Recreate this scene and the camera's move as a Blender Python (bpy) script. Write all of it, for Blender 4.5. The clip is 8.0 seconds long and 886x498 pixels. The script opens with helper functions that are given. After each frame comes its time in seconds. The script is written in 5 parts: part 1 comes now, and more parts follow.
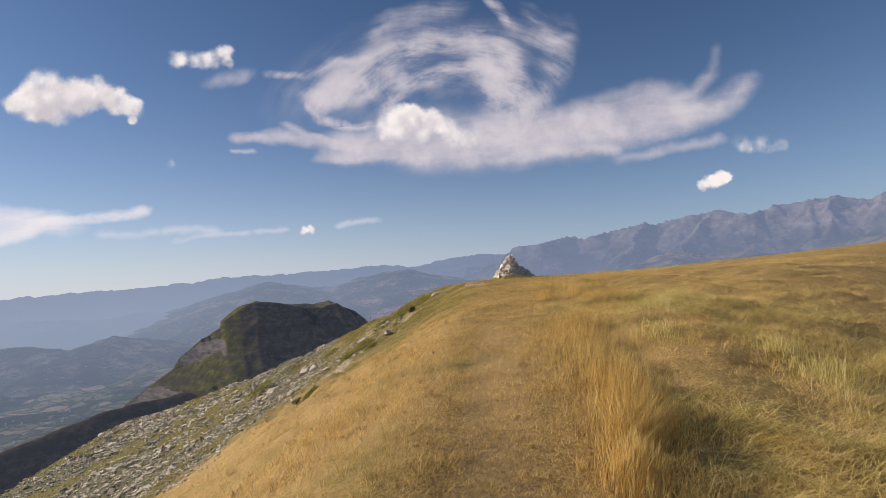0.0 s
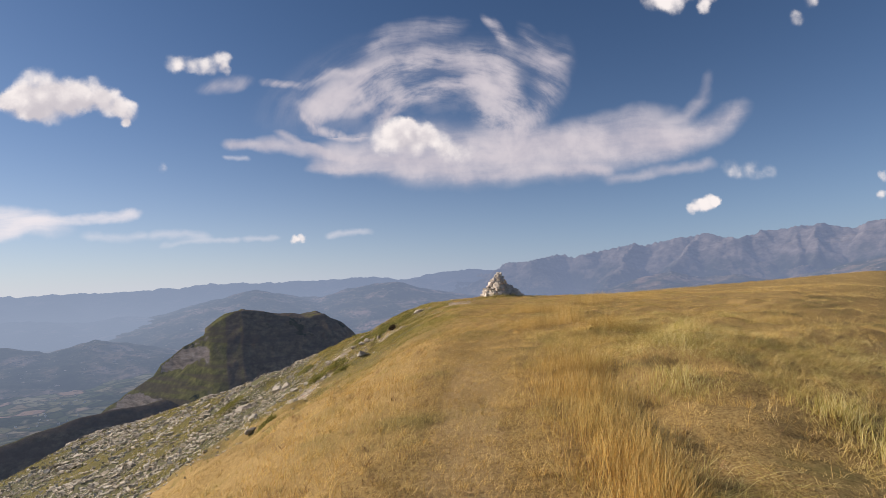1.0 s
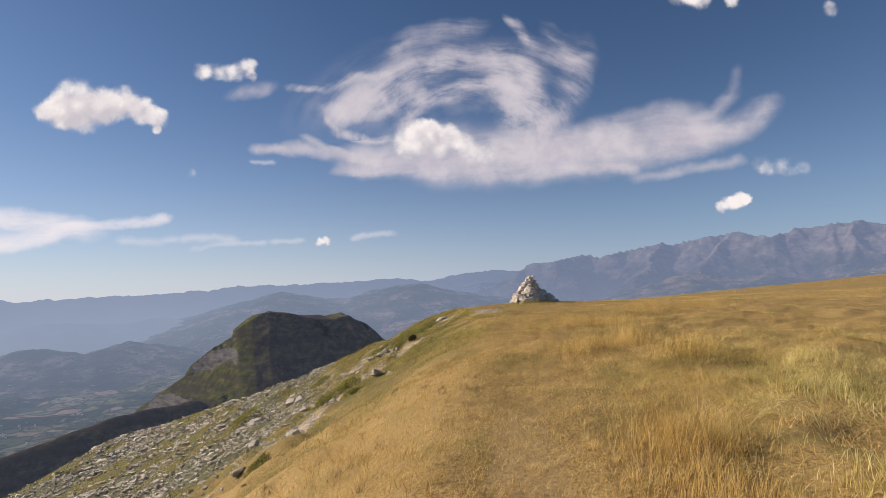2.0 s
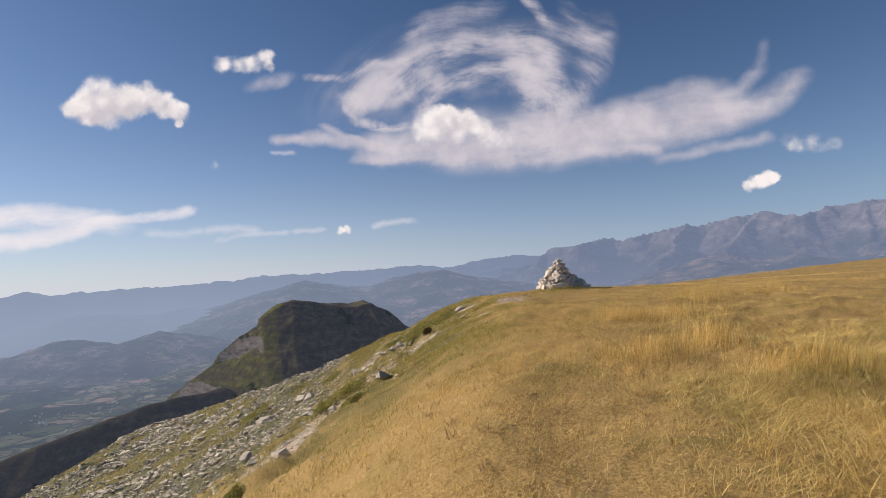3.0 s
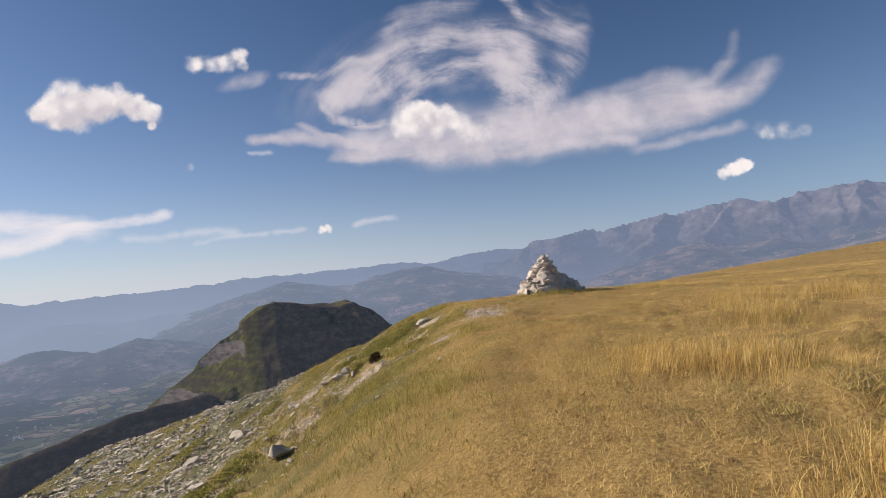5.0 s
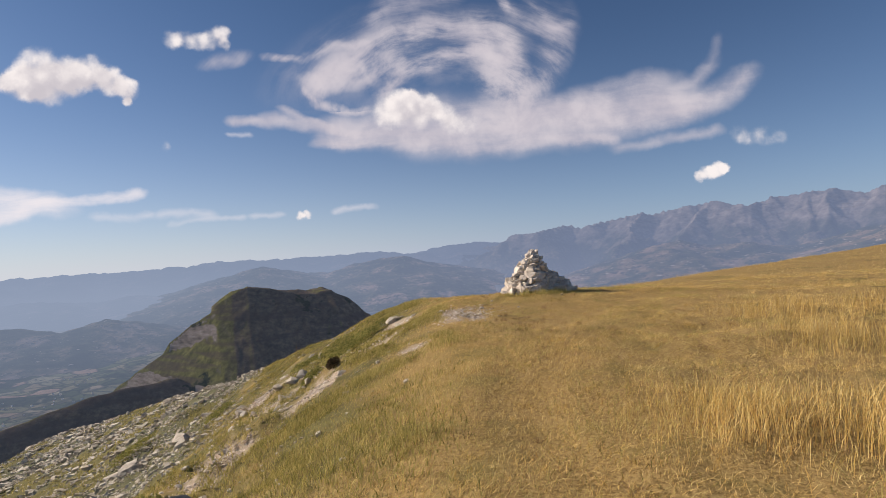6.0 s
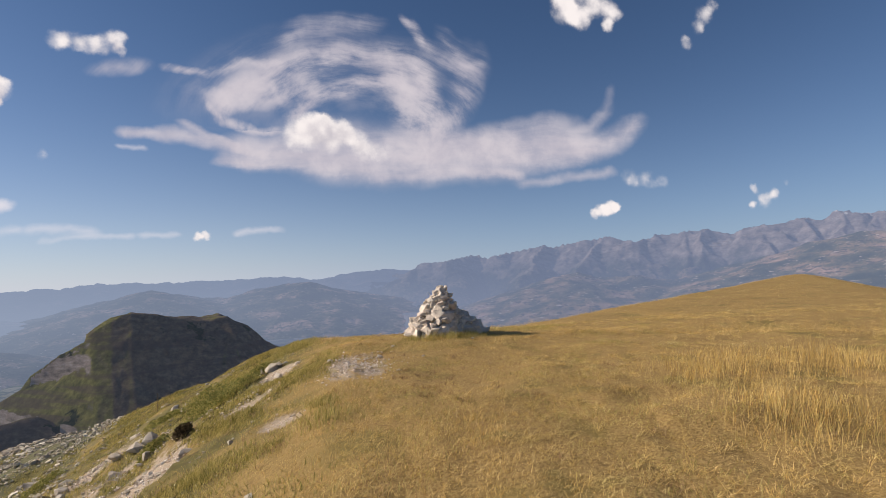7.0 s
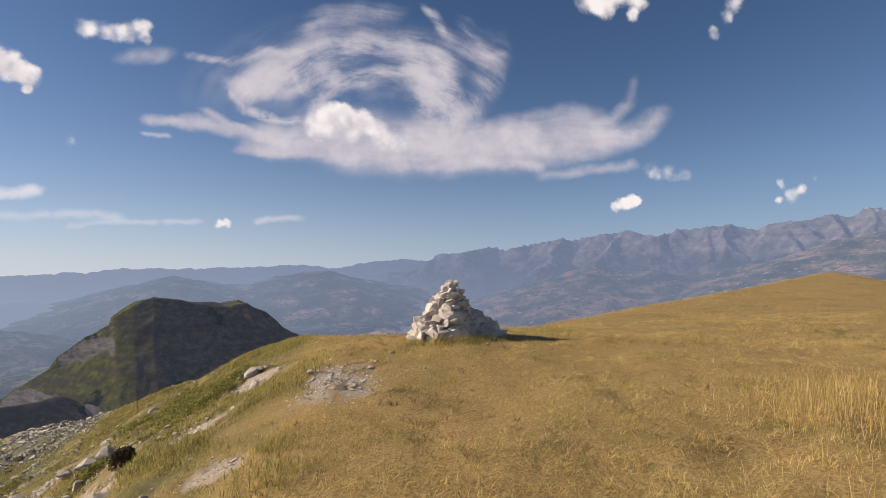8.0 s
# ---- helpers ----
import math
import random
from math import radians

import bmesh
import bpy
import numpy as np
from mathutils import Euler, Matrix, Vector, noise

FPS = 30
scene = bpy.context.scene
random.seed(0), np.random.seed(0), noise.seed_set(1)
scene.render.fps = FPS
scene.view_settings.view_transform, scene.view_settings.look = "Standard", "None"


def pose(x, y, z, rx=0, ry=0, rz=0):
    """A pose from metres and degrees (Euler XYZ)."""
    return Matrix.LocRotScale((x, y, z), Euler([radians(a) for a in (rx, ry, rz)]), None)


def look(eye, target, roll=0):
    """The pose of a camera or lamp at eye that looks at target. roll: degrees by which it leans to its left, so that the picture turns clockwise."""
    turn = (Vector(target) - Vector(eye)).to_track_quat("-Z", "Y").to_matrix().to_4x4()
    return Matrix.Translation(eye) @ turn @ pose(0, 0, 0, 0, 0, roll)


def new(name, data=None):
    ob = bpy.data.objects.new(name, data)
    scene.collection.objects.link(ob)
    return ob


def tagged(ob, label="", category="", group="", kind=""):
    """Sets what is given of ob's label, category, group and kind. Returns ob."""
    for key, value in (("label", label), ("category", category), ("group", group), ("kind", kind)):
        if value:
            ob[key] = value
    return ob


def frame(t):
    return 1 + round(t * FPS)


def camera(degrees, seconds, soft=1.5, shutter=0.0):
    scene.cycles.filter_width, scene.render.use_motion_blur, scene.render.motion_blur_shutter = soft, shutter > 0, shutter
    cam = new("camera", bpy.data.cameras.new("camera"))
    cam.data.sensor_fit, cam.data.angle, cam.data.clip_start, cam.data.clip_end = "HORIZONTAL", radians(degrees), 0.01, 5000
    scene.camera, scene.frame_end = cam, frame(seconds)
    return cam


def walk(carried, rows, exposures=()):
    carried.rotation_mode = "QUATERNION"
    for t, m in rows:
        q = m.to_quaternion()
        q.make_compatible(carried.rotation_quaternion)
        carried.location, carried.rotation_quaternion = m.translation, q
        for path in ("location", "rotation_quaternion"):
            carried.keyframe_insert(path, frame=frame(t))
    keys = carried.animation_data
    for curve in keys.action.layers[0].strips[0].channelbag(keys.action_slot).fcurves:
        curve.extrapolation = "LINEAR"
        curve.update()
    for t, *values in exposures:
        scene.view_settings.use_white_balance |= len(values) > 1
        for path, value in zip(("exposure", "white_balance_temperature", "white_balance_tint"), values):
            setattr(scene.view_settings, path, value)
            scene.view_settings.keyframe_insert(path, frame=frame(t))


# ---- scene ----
cam = camera(82.0, 8.0, soft=0.7)
PATH = [
    (0, (-0.575, -7.749, 0.852), (-0.52, -5.751, 0.925), -4.3),
    (0.5, (-0.303, -6.771, 0.889), (-0.167, -4.776, 0.863), -2.9),
    (1, (-0.194, -5.922, 0.972), (-0.099, -3.928, 1.097), -2.4),
    (1.2, (-0.179, -5.357, 0.962), (-0.147, -3.363, 1.111), -3.3),
    (2.3, (-0.123, -2.067, 1.212), (-0.153, -0.071, 1.343), -1.9),
    (2.5, (-0.101, -1.464, 1.141), (-0.248, 0.519, 1.354), -3.7),
    (3, (0.002, -0.099, 1.143), (-0.078, 1.897, 1.228), -3.7),
    (3.5, (0.106, 1.164, 1.253), (0.164, 3.162, 1.297), -4.9),
    (4, (0.33, 2.629, 1.236), (0.27, 4.62, 1.416), -6.7),
    (4.2, (0.476, 3.07, 1.224), (0.496, 5.066, 1.352), -5.5),
    (5.3, (0.924, 6.303, 1.373), (0.879, 8.302, 1.437), -5.3),
    (5.5, (0.894, 6.782, 1.332), (0.805, 8.778, 1.417), -4.3),
    (6, (0.979, 7.959, 1.378), (1.045, 9.958, 1.4), -3.5),
    (6.5, (1.255, 9.229, 1.504), (1.417, 11.22, 1.408), -5.7),
    (7, (1.457, 10.222, 1.615), (1.879, 12.174, 1.727), -2.3),
    (7.5, (1.78, 11.732, 1.516), (2.04, 13.715, 1.537), -7.1),
    (8, (2.144, 12.572, 1.669), (2.497, 14.539, 1.748), -1.2),
]
walk(cam, [(t, look(eye, target, roll)) for t, eye, target, roll in PATH], [(0, 0.25, 6850, 16), (8, 0.25, 6850, 16)])

# ---------------------------------------------------------------- sky, clouds and sun
SKY_STRENGTH = 0.062
SUN_BEARING, SUN_HEIGHT = -74.0, 27.0      # degrees; the bearing is counted from +y towards +x

# clouds on the plane of the sky ahead (across, up): drawn-out filaments as bent lines with half width and thickness
BANK = [
    ([(-0.162, 0.25), (0.016, 0.238), (0.173, 0.239), (0.333, 0.247), (0.494, 0.251)], 0.0489, 0.95),
    ([(0.175, 0.258), (0.335, 0.275), (0.463, 0.292), (0.519, 0.274)], 0.0419, 0.80),
    ([(0.45, 0.25), (0.52, 0.258), (0.585, 0.275), (0.625, 0.294), (0.655, 0.314)], 0.0310, 0.72),
    ([(0.49, 0.285), (0.545, 0.312), (0.585, 0.345), (0.608, 0.384)], 0.0160, 0.27),
    ([(0.385, 0.194), (0.489, 0.199), (0.605, 0.211)], 0.0130, 0.30),
    ([(-0.207, 0.233), (-0.052, 0.223), (0.126, 0.207), (0.239, 0.211), (0.387, 0.212)], 0.0175, 0.60),
    ([(-0.359, 0.283), (-0.293, 0.279), (-0.206, 0.258), (-0.118, 0.244)], 0.0140, 0.60),
    ([(-0.27, 0.296), (-0.227, 0.274), (-0.162, 0.25)], 0.0093, 0.45),
    ([(-0.208, 0.224), (-0.141, 0.231)], 0.0093, 0.50),
    ([(-0.049, 0.277), (0.131, 0.276)], 0.0419, 0.50),
]
HOOK = [
    ([(-0.201, 0.329), (-0.188, 0.362), (-0.13, 0.392), (-0.049, 0.421), (0.031, 0.442), (0.111, 0.453), (0.178, 0.437), (0.192, 0.4)], 0.0279, 0.60),
    ([(-0.079, 0.32), (-0.02, 0.362), (0.049, 0.384), (0.13, 0.401), (0.173, 0.378)], 0.0175, 0.60),
    ([(0.14, 0.391), (0.16, 0.356), (0.179, 0.309), (0.198, 0.268)], 0.0419, 0.75),
    ([(0.192, 0.4), (0.199, 0.342), (0.206, 0.296)], 0.0279, 0.50),
    ([(-0.296, 0.409), (-0.218, 0.406), (-0.15, 0.42), (-0.095, 0.416)], 0.0105, 0.45),
]
WISPS = [
    ([(-0.218, 0.33), (-0.202, 0.308), (-0.148, 0.291), (-0.103, 0.292)], 0.0105, 0.55),
    ([(-0.199, 0.355), (-0.109, 0.374), (-0.041, 0.38)], 0.0256, 0.50),
    ([(-0.206, 0.335), (-0.133, 0.347), (-0.076, 0.36)], 0.0175, 0.35),
    ([(0.212, 0.295), (0.25, 0.35), (0.284, 0.405), (0.282, 0.451)], 0.0330, 0.30),
    ([(0.242, 0.316), (0.269, 0.372), (0.291, 0.428), (0.25, 0.488)], 0.0300, 0.28),
    ([(0.173, 0.516), (0.198, 0.48), (0.258, 0.436), (0.304, 0.444)], 0.0170, 0.30),
    ([(0.151, 0.529), (0.187, 0.486)], 0.0095, 0.55),
    ([(-0.08, 0.463), (-0.033, 0.489), (0.013, 0.503), (0.082, 0.516)], 0.0256, 0.25),
    ([(-0.153, 0.376), (-0.039, 0.409), (0.131, 0.415)], 0.0873, 0.20),
    ([(-0.396, 0.398), (-0.34, 0.411)], 0.0140, 0.25),
]
LOW_VEIL = [
    ([(-1.096, 0.171), (-0.89, 0.168), (-0.702, 0.14)], 0.0303, 0.90),
    ([(-1.094, 0.12), (-0.914, 0.117), (-0.751, 0.127)], 0.0198, 0.80),
    ([(-0.739, 0.143), (-0.64, 0.15), (-0.549, 0.16)], 0.0116, 0.55),
    ([(-0.641, 0.12), (-0.52, 0.118), (-0.401, 0.104)], 0.0105, 0.17),
    ([(-0.496, 0.095), (-0.331, 0.097), (-0.273, 0.1)], 0.0070, 0.15),
    ([(-0.17, 0.098), (-0.096, 0.097)], 0.0058, 0.22),
    ([(-0.372, 0.259), (-0.325, 0.255)], 0.0047, 0.2),
]
# heaped clouds as clusters of puffs: across, up, radius, thickness
PUFFS_1 = [(-0.726, 0.403, 0.0407, 1.0), (-0.759, 0.382, 0.0311, 1.0), (-0.7, 0.37, 0.0359, 1.0), (-0.668, 0.398, 0.0287, 1.0), (-0.623, 0.393, 0.0311, 1.0), (-0.589, 0.373, 0.0263, 1.0), (-0.557, 0.356, 0.0216, 1.0), (-0.789, 0.384, 0.0192, 1.0), (-0.559, 0.331, 0.0096, 1.0), (-0.736, 0.36, 0.0216, 1.0), (-0.655, 0.376, 0.0263, 1.0), (-0.468, 0.448, 0.0192, 0.62), (-0.444, 0.45, 0.0192, 0.62), (-0.417, 0.441, 0.0168, 0.62), (-0.391, 0.446, 0.0216, 0.62), (-0.372, 0.456, 0.0168, 0.62), (-0.366, 0.434, 0.012, 0.62), (-0.059, 0.285, 0.0335, 0.9), (-0.03, 0.304, 0.0263, 0.9), (-0.007, 0.313, 0.0168, 0.9), (0.002, 0.284, 0.0359, 0.9), (0.031, 0.294, 0.0216, 0.55), (0.054, 0.275, 0.0239, 0.55), (0.068, 0.257, 0.0239, 0.55)]
PUFFS_2 = [(0.101, 0.257, 0.0216, 0.55), (0.553, 0.123, 0.0108, 1.0), (0.572, 0.131, 0.0144, 1.0), (0.592, 0.137, 0.0156, 1.0), (0.607, 0.139, 0.0096, 1.0), (-0.241, 0.091, 0.0084, 0.95), (-0.227, 0.094, 0.0096, 0.95), (-0.49, 0.24, 0.012, 0.5), (0.639, 0.206, 0.021, 0.34), (0.668, 0.201, 0.024, 0.28), (0.697, 0.199, 0.022, 0.32), (0.725, 0.195, 0.018, 0.3), (0.511, 0.571, 0.0311, 0.85), (0.544, 0.558, 0.0263, 0.85), (0.58, 0.592, 0.0299, 0.85), (0.623, 0.58, 0.0239, 0.85), (0.611, 0.546, 0.0156, 0.85), (0.513, 0.61, 0.0359, 0.85), (0.861, 0.59, 0.0239, 0.55), (0.843, 0.555, 0.018, 0.55), (0.81, 0.519, 0.0168, 0.55), (0.885, 0.61, 0.0168, 0.55), (0.966, 0.179, 0.012, 0.75), (0.99, 0.153, 0.0192, 0.75)]
PUFFS_3 = [(1.021, 0.166, 0.0144, 0.75), (0.955, 0.141, 0.0108, 0.75), (1.056, 0.194, 0.0096, 0.35), (-0.47, 0.66, 0.0311, 0.9), (-0.429, 0.635, 0.0287, 0.9), (-0.386, 0.648, 0.0311, 0.9), (-0.349, 0.658, 0.0239, 0.9)]


class Nodes:
    """Short hand for building a node tree."""

    def __init__(self, tree):
        self.tree = tree
        tree.nodes.clear()

    def add(self, kind, *links, **values):
        node = self.tree.nodes.new(kind)
        for key, value in values.items():
            if key in node.inputs:
                node.inputs[key].default_value = value
            else:
                setattr(node, key, value)
        for socket, source in links:
            self.tree.links.new(source, node.inputs[socket])
        return node

    def math(self, op, a, b=None, c=None, clamp=False):
        node = self.tree.nodes.new("ShaderNodeMath")
        node.operation, node.use_clamp = op, clamp
        for k, v in enumerate((a, b, c)):
            if v is None:
                continue
            if isinstance(v, (int, float)):
                node.inputs[k].default_value = v
            else:
                self.tree.links.new(v, node.inputs[k])
        return node.outputs[0]

    def vec(self, op, a, b=None, scale=None):
        node = self.tree.nodes.new("ShaderNodeVectorMath")
        node.operation = op
        for k, v in enumerate((a, b)):
            if v is None:
                continue
            if isinstance(v, tuple):
                node.inputs[k].default_value = v
            else:
                self.tree.links.new(v, node.inputs[k])
        if scale is not None:
            if isinstance(scale, (int, float)):
                node.inputs["Scale"].default_value = scale
            else:
                self.tree.links.new(scale, node.inputs["Scale"])
        return node.outputs["Value"] if op in ("LENGTH", "DOT_PRODUCT", "DISTANCE") else node.outputs[0]

    def noise(self, vector, scale, detail=4.0, rough=0.55, colour=False, distortion=0.0):
        node = self.tree.nodes.new("ShaderNodeTexNoise")
        node.inputs["Scale"].default_value, node.inputs["Detail"].default_value = scale, detail
        node.inputs["Roughness"].default_value, node.inputs["Distortion"].default_value = rough, distortion
        self.tree.links.new(vector, node.inputs["Vector"])
        return node.outputs["Color" if colour else "Fac"]

    def ramp(self, fac, *stops):
        node = self.tree.nodes.new("ShaderNodeValToRGB")
        while len(node.color_ramp.elements) < len(stops):
            node.color_ramp.elements.new(0.5)
        for element, (place, colour) in zip(node.color_ramp.elements, stops):
            element.position = place
            element.color = (*colour, 1) if isinstance(colour, tuple) else (colour, colour, colour, 1)
        self.tree.links.new(fac, node.inputs[0])
        return node.outputs[0]

    def step(self, value, a, b, c=0.0, d=1.0):
        node = self.tree.nodes.new("ShaderNodeMapRange")
        node.interpolation_type = "SMOOTHSTEP"
        for k, v in enumerate((a, b, c, d)):
            node.inputs[k + 1].default_value = v
        self.tree.links.new(value, node.inputs[0])
        return node.outputs[0]

    def mix(self, fac, a, b, blend="MIX"):
        node = self.tree.nodes.new("ShaderNodeMix")
        node.data_type, node.blend_type = "RGBA", blend
        for k, v in ((0, fac), (6, a), (7, b)):
            if isinstance(v, (int, float)):
                node.inputs[k].default_value = v
            elif isinstance(v, tuple):
                node.inputs[k].default_value = (*v, 1)
            else:
                self.tree.links.new(v, node.inputs[k])
        return node.outputs[2]


def filament_sum(n, place, filaments):
    """Soft density along bent lines that thin out towards their ends: the nearest piece counts within a line, lines add up."""
    total = None
    for points, wide, thick in filaments:
        line, last = None, len(points) - 1
        for k, ((ax, ay), (bx, by)) in enumerate(zip(points[:-1], points[1:])):
            w = wide * (0.4 + 0.6 * math.sin(math.pi * (k + 0.5) / last))
            long = 0.8 * math.hypot(bx - ax, by - ay)
            m = n.add("ShaderNodeMapping", ("Vector", place), vector_type="TEXTURE")
            m.inputs["Location"].default_value = ((ax + bx) / 2, (ay + by) / 2, 0)
            m.inputs["Rotation"].default_value = (0, 0, math.atan2(by - ay, bx - ax))
            m.inputs["Scale"].default_value = (w, w, 1)
            over = n.vec("MAXIMUM", n.vec("SUBTRACT", n.vec("ABSOLUTE", m.outputs[0]), (long / 2 / w, 0, 0)), (0, 0, 0))
            d = n.vec("LENGTH", n.vec("MULTIPLY", over, (0.5, 1.0, 1.0)))
            line = d if line is None else n.math("SMOOTH_MIN", line, d, 0.5)
        s = n.step(line, 1.45, -0.15, 0.0, 1.2 * thick)
        total = s if total is None else n.math("ADD", total, s)
    return total


def puff_sum(n, place, puffs):
    total = None
    for across, up, radius, thick in puffs:
        m = n.vec("SCALE", n.vec("SUBTRACT", place, (across, up, 0)), scale=1 / radius)
        s = n.step(n.vec("LENGTH", m), 1.5, 0.35, 0.0, thick)
        total = s if total is None else n.math("ADD", total, s)
    return total


def build_sky():
    world = bpy.data.worlds.new("sky")
    scene.world = world
    world.use_nodes = True
    n = Nodes(world.node_tree)
    sky = n.add("ShaderNodeTexSky", sky_type="NISHITA", sun_disc=False, sun_elevation=radians(SUN_HEIGHT), sun_rotation=radians(SUN_BEARING),
                altitude=2000.0, air_density=1.0, dust_density=1.4, ozone_density=4.0)
    way = n.add("ShaderNodeTexCoord").outputs["Generated"]
    split = n.add("ShaderNodeSeparateXYZ", ("Vector", way))
    ahead = n.math("MAXIMUM", split.outputs[1], 0.05)
    across, up = n.math("DIVIDE", split.outputs[0], ahead), n.math("DIVIDE", split.outputs[2], ahead)
    place = n.add("ShaderNodeCombineXYZ", ("X", across), ("Y", up)).outputs[0]
    front = n.step(split.outputs[1], 0.1, 0.3)

    def warped(size, scale, detail, rough):
        return n.vec("SCALE", n.vec("SUBTRACT", n.noise(place, scale, detail, rough, True), (0.5, 0.5, 0.5)), scale=size)

    # fibres of the ice cloud: rings round the eye of the swirl above, level streaks in the bank below
    curl = warped(0.055, 5.0, 3.0, 0.5)
    bent = n.vec("ADD", place, curl)
    drawn = n.vec("ADD", bent, warped(0.026, 14.0, 6.0, 0.6))
    eye = n.add("ShaderNodeSeparateXYZ", ("Vector", n.vec("MULTIPLY", n.vec("SUBTRACT", bent, (0.06, 0.29, 0.0)), (0.62, 1.0, 0.0))))
    turn = n.math("ARCTAN2", eye.outputs[1], eye.outputs[0])
    reach = n.math("SQRT", n.math("ADD", n.math("MULTIPLY", eye.outputs[0], eye.outputs[0]), n.math("MULTIPLY", eye.outputs[1], eye.outputs[1])))
    rings = n.noise(n.add("ShaderNodeCombineXYZ", ("X", n.math("MULTIPLY", turn, 1.3)), ("Y", n.math("MULTIPLY", reach, 27.0))).outputs[0], 1.0, 7.0, 0.62)
    level = n.add("ShaderNodeMapping", ("Vector", bent), vector_type="POINT")
    level.inputs["Rotation"].default_value = (0, 0, radians(-9))
    level.inputs["Scale"].default_value = (5.0, 24.0, 1)
    streaks = n.noise(level.outputs[0], 1.0, 7.0, 0.62)
    fleece = n.noise(drawn, 9.0, 7.0, 0.6)
    hook = n.math("ADD", filament_sum(n, drawn, HOOK), filament_sum(n, drawn, WISPS))
    bank = filament_sum(n, drawn, BANK)
    hook_fibre = n.math("ADD", n.math("MULTIPLY", rings, 0.7), n.math("MULTIPLY", fleece, 0.3))
    bank_fibre = n.math("ADD", n.math("MULTIPLY", streaks, 0.5), n.math("MULTIPLY", fleece, 0.5))
    hook = n.math("MULTIPLY", hook, n.step(hook_fibre, 0.38, 0.62, 0.16, 1.55))
    bank = n.math("MULTIPLY", bank, n.step(bank_fibre, 0.36, 0.60, 0.5, 1.35))
    ice = n.math("SUBTRACT", 1.0, n.math("POWER", 2.71828, n.math("MULTIPLY", n.math("ADD", hook, bank), -1.6)))
    ice = n.math("MULTIPLY", ice, front, clamp=True)
    sheet = n.math("MULTIPLY", filament_sum(n, drawn, LOW_VEIL), n.step(streaks, 0.3, 0.62, 0.35, 1.3))
    sheet = n.math("MULTIPLY", n.math("SUBTRACT", 1.0, n.math("POWER", 2.71828, n.math("MULTIPLY", sheet, -1.8))), front, clamp=True)
    # heaped clouds, billowing at two sizes; the side away from the sun is greyer
    puffs = PUFFS_1 + PUFFS_2 + PUFFS_3
    cells = n.add("ShaderNodeTexVoronoi", ("Vector", n.vec("ADD", place, warped(0.012, 40.0, 3.0, 0.6))), Scale=34.0, feature="SMOOTH_F1", Smoothness=0.7)
    billow = n.math("MULTIPLY", n.math("SUBTRACT", 0.42, cells.outputs["Distance"]), 0.7)
    crumb = n.math("MULTIPLY", n.math("SUBTRACT", n.noise(place, 55.0, 6.0, 0.66), 0.5), 0.55)
    rough_edge = n.vec("ADD", place, warped(0.022, 30.0, 6.0, 0.62))
    body = puff_sum(n, rough_edge, puffs)
    heap = n.math("ADD", body, n.math("MULTIPLY", n.math("ADD", billow, crumb), n.step(body, 0.0, 0.5)))
    toward = puff_sum(n, n.vec("ADD", rough_edge, (-0.014, 0.020, 0.0)), PUFFS_1)
    heap_fac = n.math("MULTIPLY", n.step(heap, 0.12, 1.15), front, clamp=True)
    lit = n.math("ADD", n.math("MULTIPLY", toward, -0.32), n.math("ADD", n.math("MULTIPLY", billow, 1.1), crumb))
    heap_tone = n.mix(n.step(lit, -0.80, 0.10), (0.60, 0.595, 0.65), (0.96, 0.945, 0.94))
    # thin haze that pales the sky towards the horizon, more so on the sun's side
    rise = n.math("MAXIMUM", split.outputs[2], 0.0)
    mist = n.math("POWER", 2.71828, n.math("MULTIPLY", rise, -8.5))
    tone = n.mix(n.step(split.outputs[0], -0.8, 0.6), (0.66, 0.72, 0.80), (0.36, 0.47, 0.64))
    clear = n.add("ShaderNodeBackground", ("Color", n.mix(1.0, sky.outputs[0], (0.78, 0.98, 1.085), "MULTIPLY")), Strength=SKY_STRENGTH)
    pale = n.add("ShaderNodeBackground", ("Color", tone), Strength=0.8)
    air = n.add("ShaderNodeMixShader", ("Fac", n.math("MULTIPLY", mist, 0.92)), (1, clear.outputs[0]), (2, pale.outputs[0]))
    veil = n.add("ShaderNodeBackground", ("Color", n.mix(n.step(fleece, 0.35, 0.65), (0.58, 0.57, 0.65), (0.71, 0.69, 0.745))), Strength=0.78)
    one = n.add("ShaderNodeMixShader", ("Fac", n.math("MULTIPLY", ice, 0.97)), (1, air.outputs[0]), (2, veil.outputs[0]))
    low = n.add("ShaderNodeBackground", Color=(0.84, 0.84, 0.89, 1), Strength=0.82)
    one = n.add("ShaderNodeMixShader", ("Fac", sheet), (1, one.outputs[0]), (2, low.outputs[0]))
    white = n.add("ShaderNodeBackground", ("Color", heap_tone), Strength=0.8)
    two = n.add("ShaderNodeMixShader", ("Fac", heap_fac), (1, one.outputs[0]), (2, white.outputs[0]))
    n.add("ShaderNodeOutputWorld", ("Surface", two.outputs[0]))


build_sky()
sun = new("sun", bpy.data.lights.new("sun", "SUN"))
sun.data.energy, sun.data.angle, sun.data.color = 5.0, radians(0.53), (1.0, 0.93, 0.82)
sb, sh = radians(SUN_BEARING), radians(SUN_HEIGHT)
sun.matrix_world = look((0, 0, 60), (-math.sin(sb) * math.cos(sh) * 10, -math.cos(sb) * math.cos(sh) * 10, 60 - math.sin(sh) * 10))
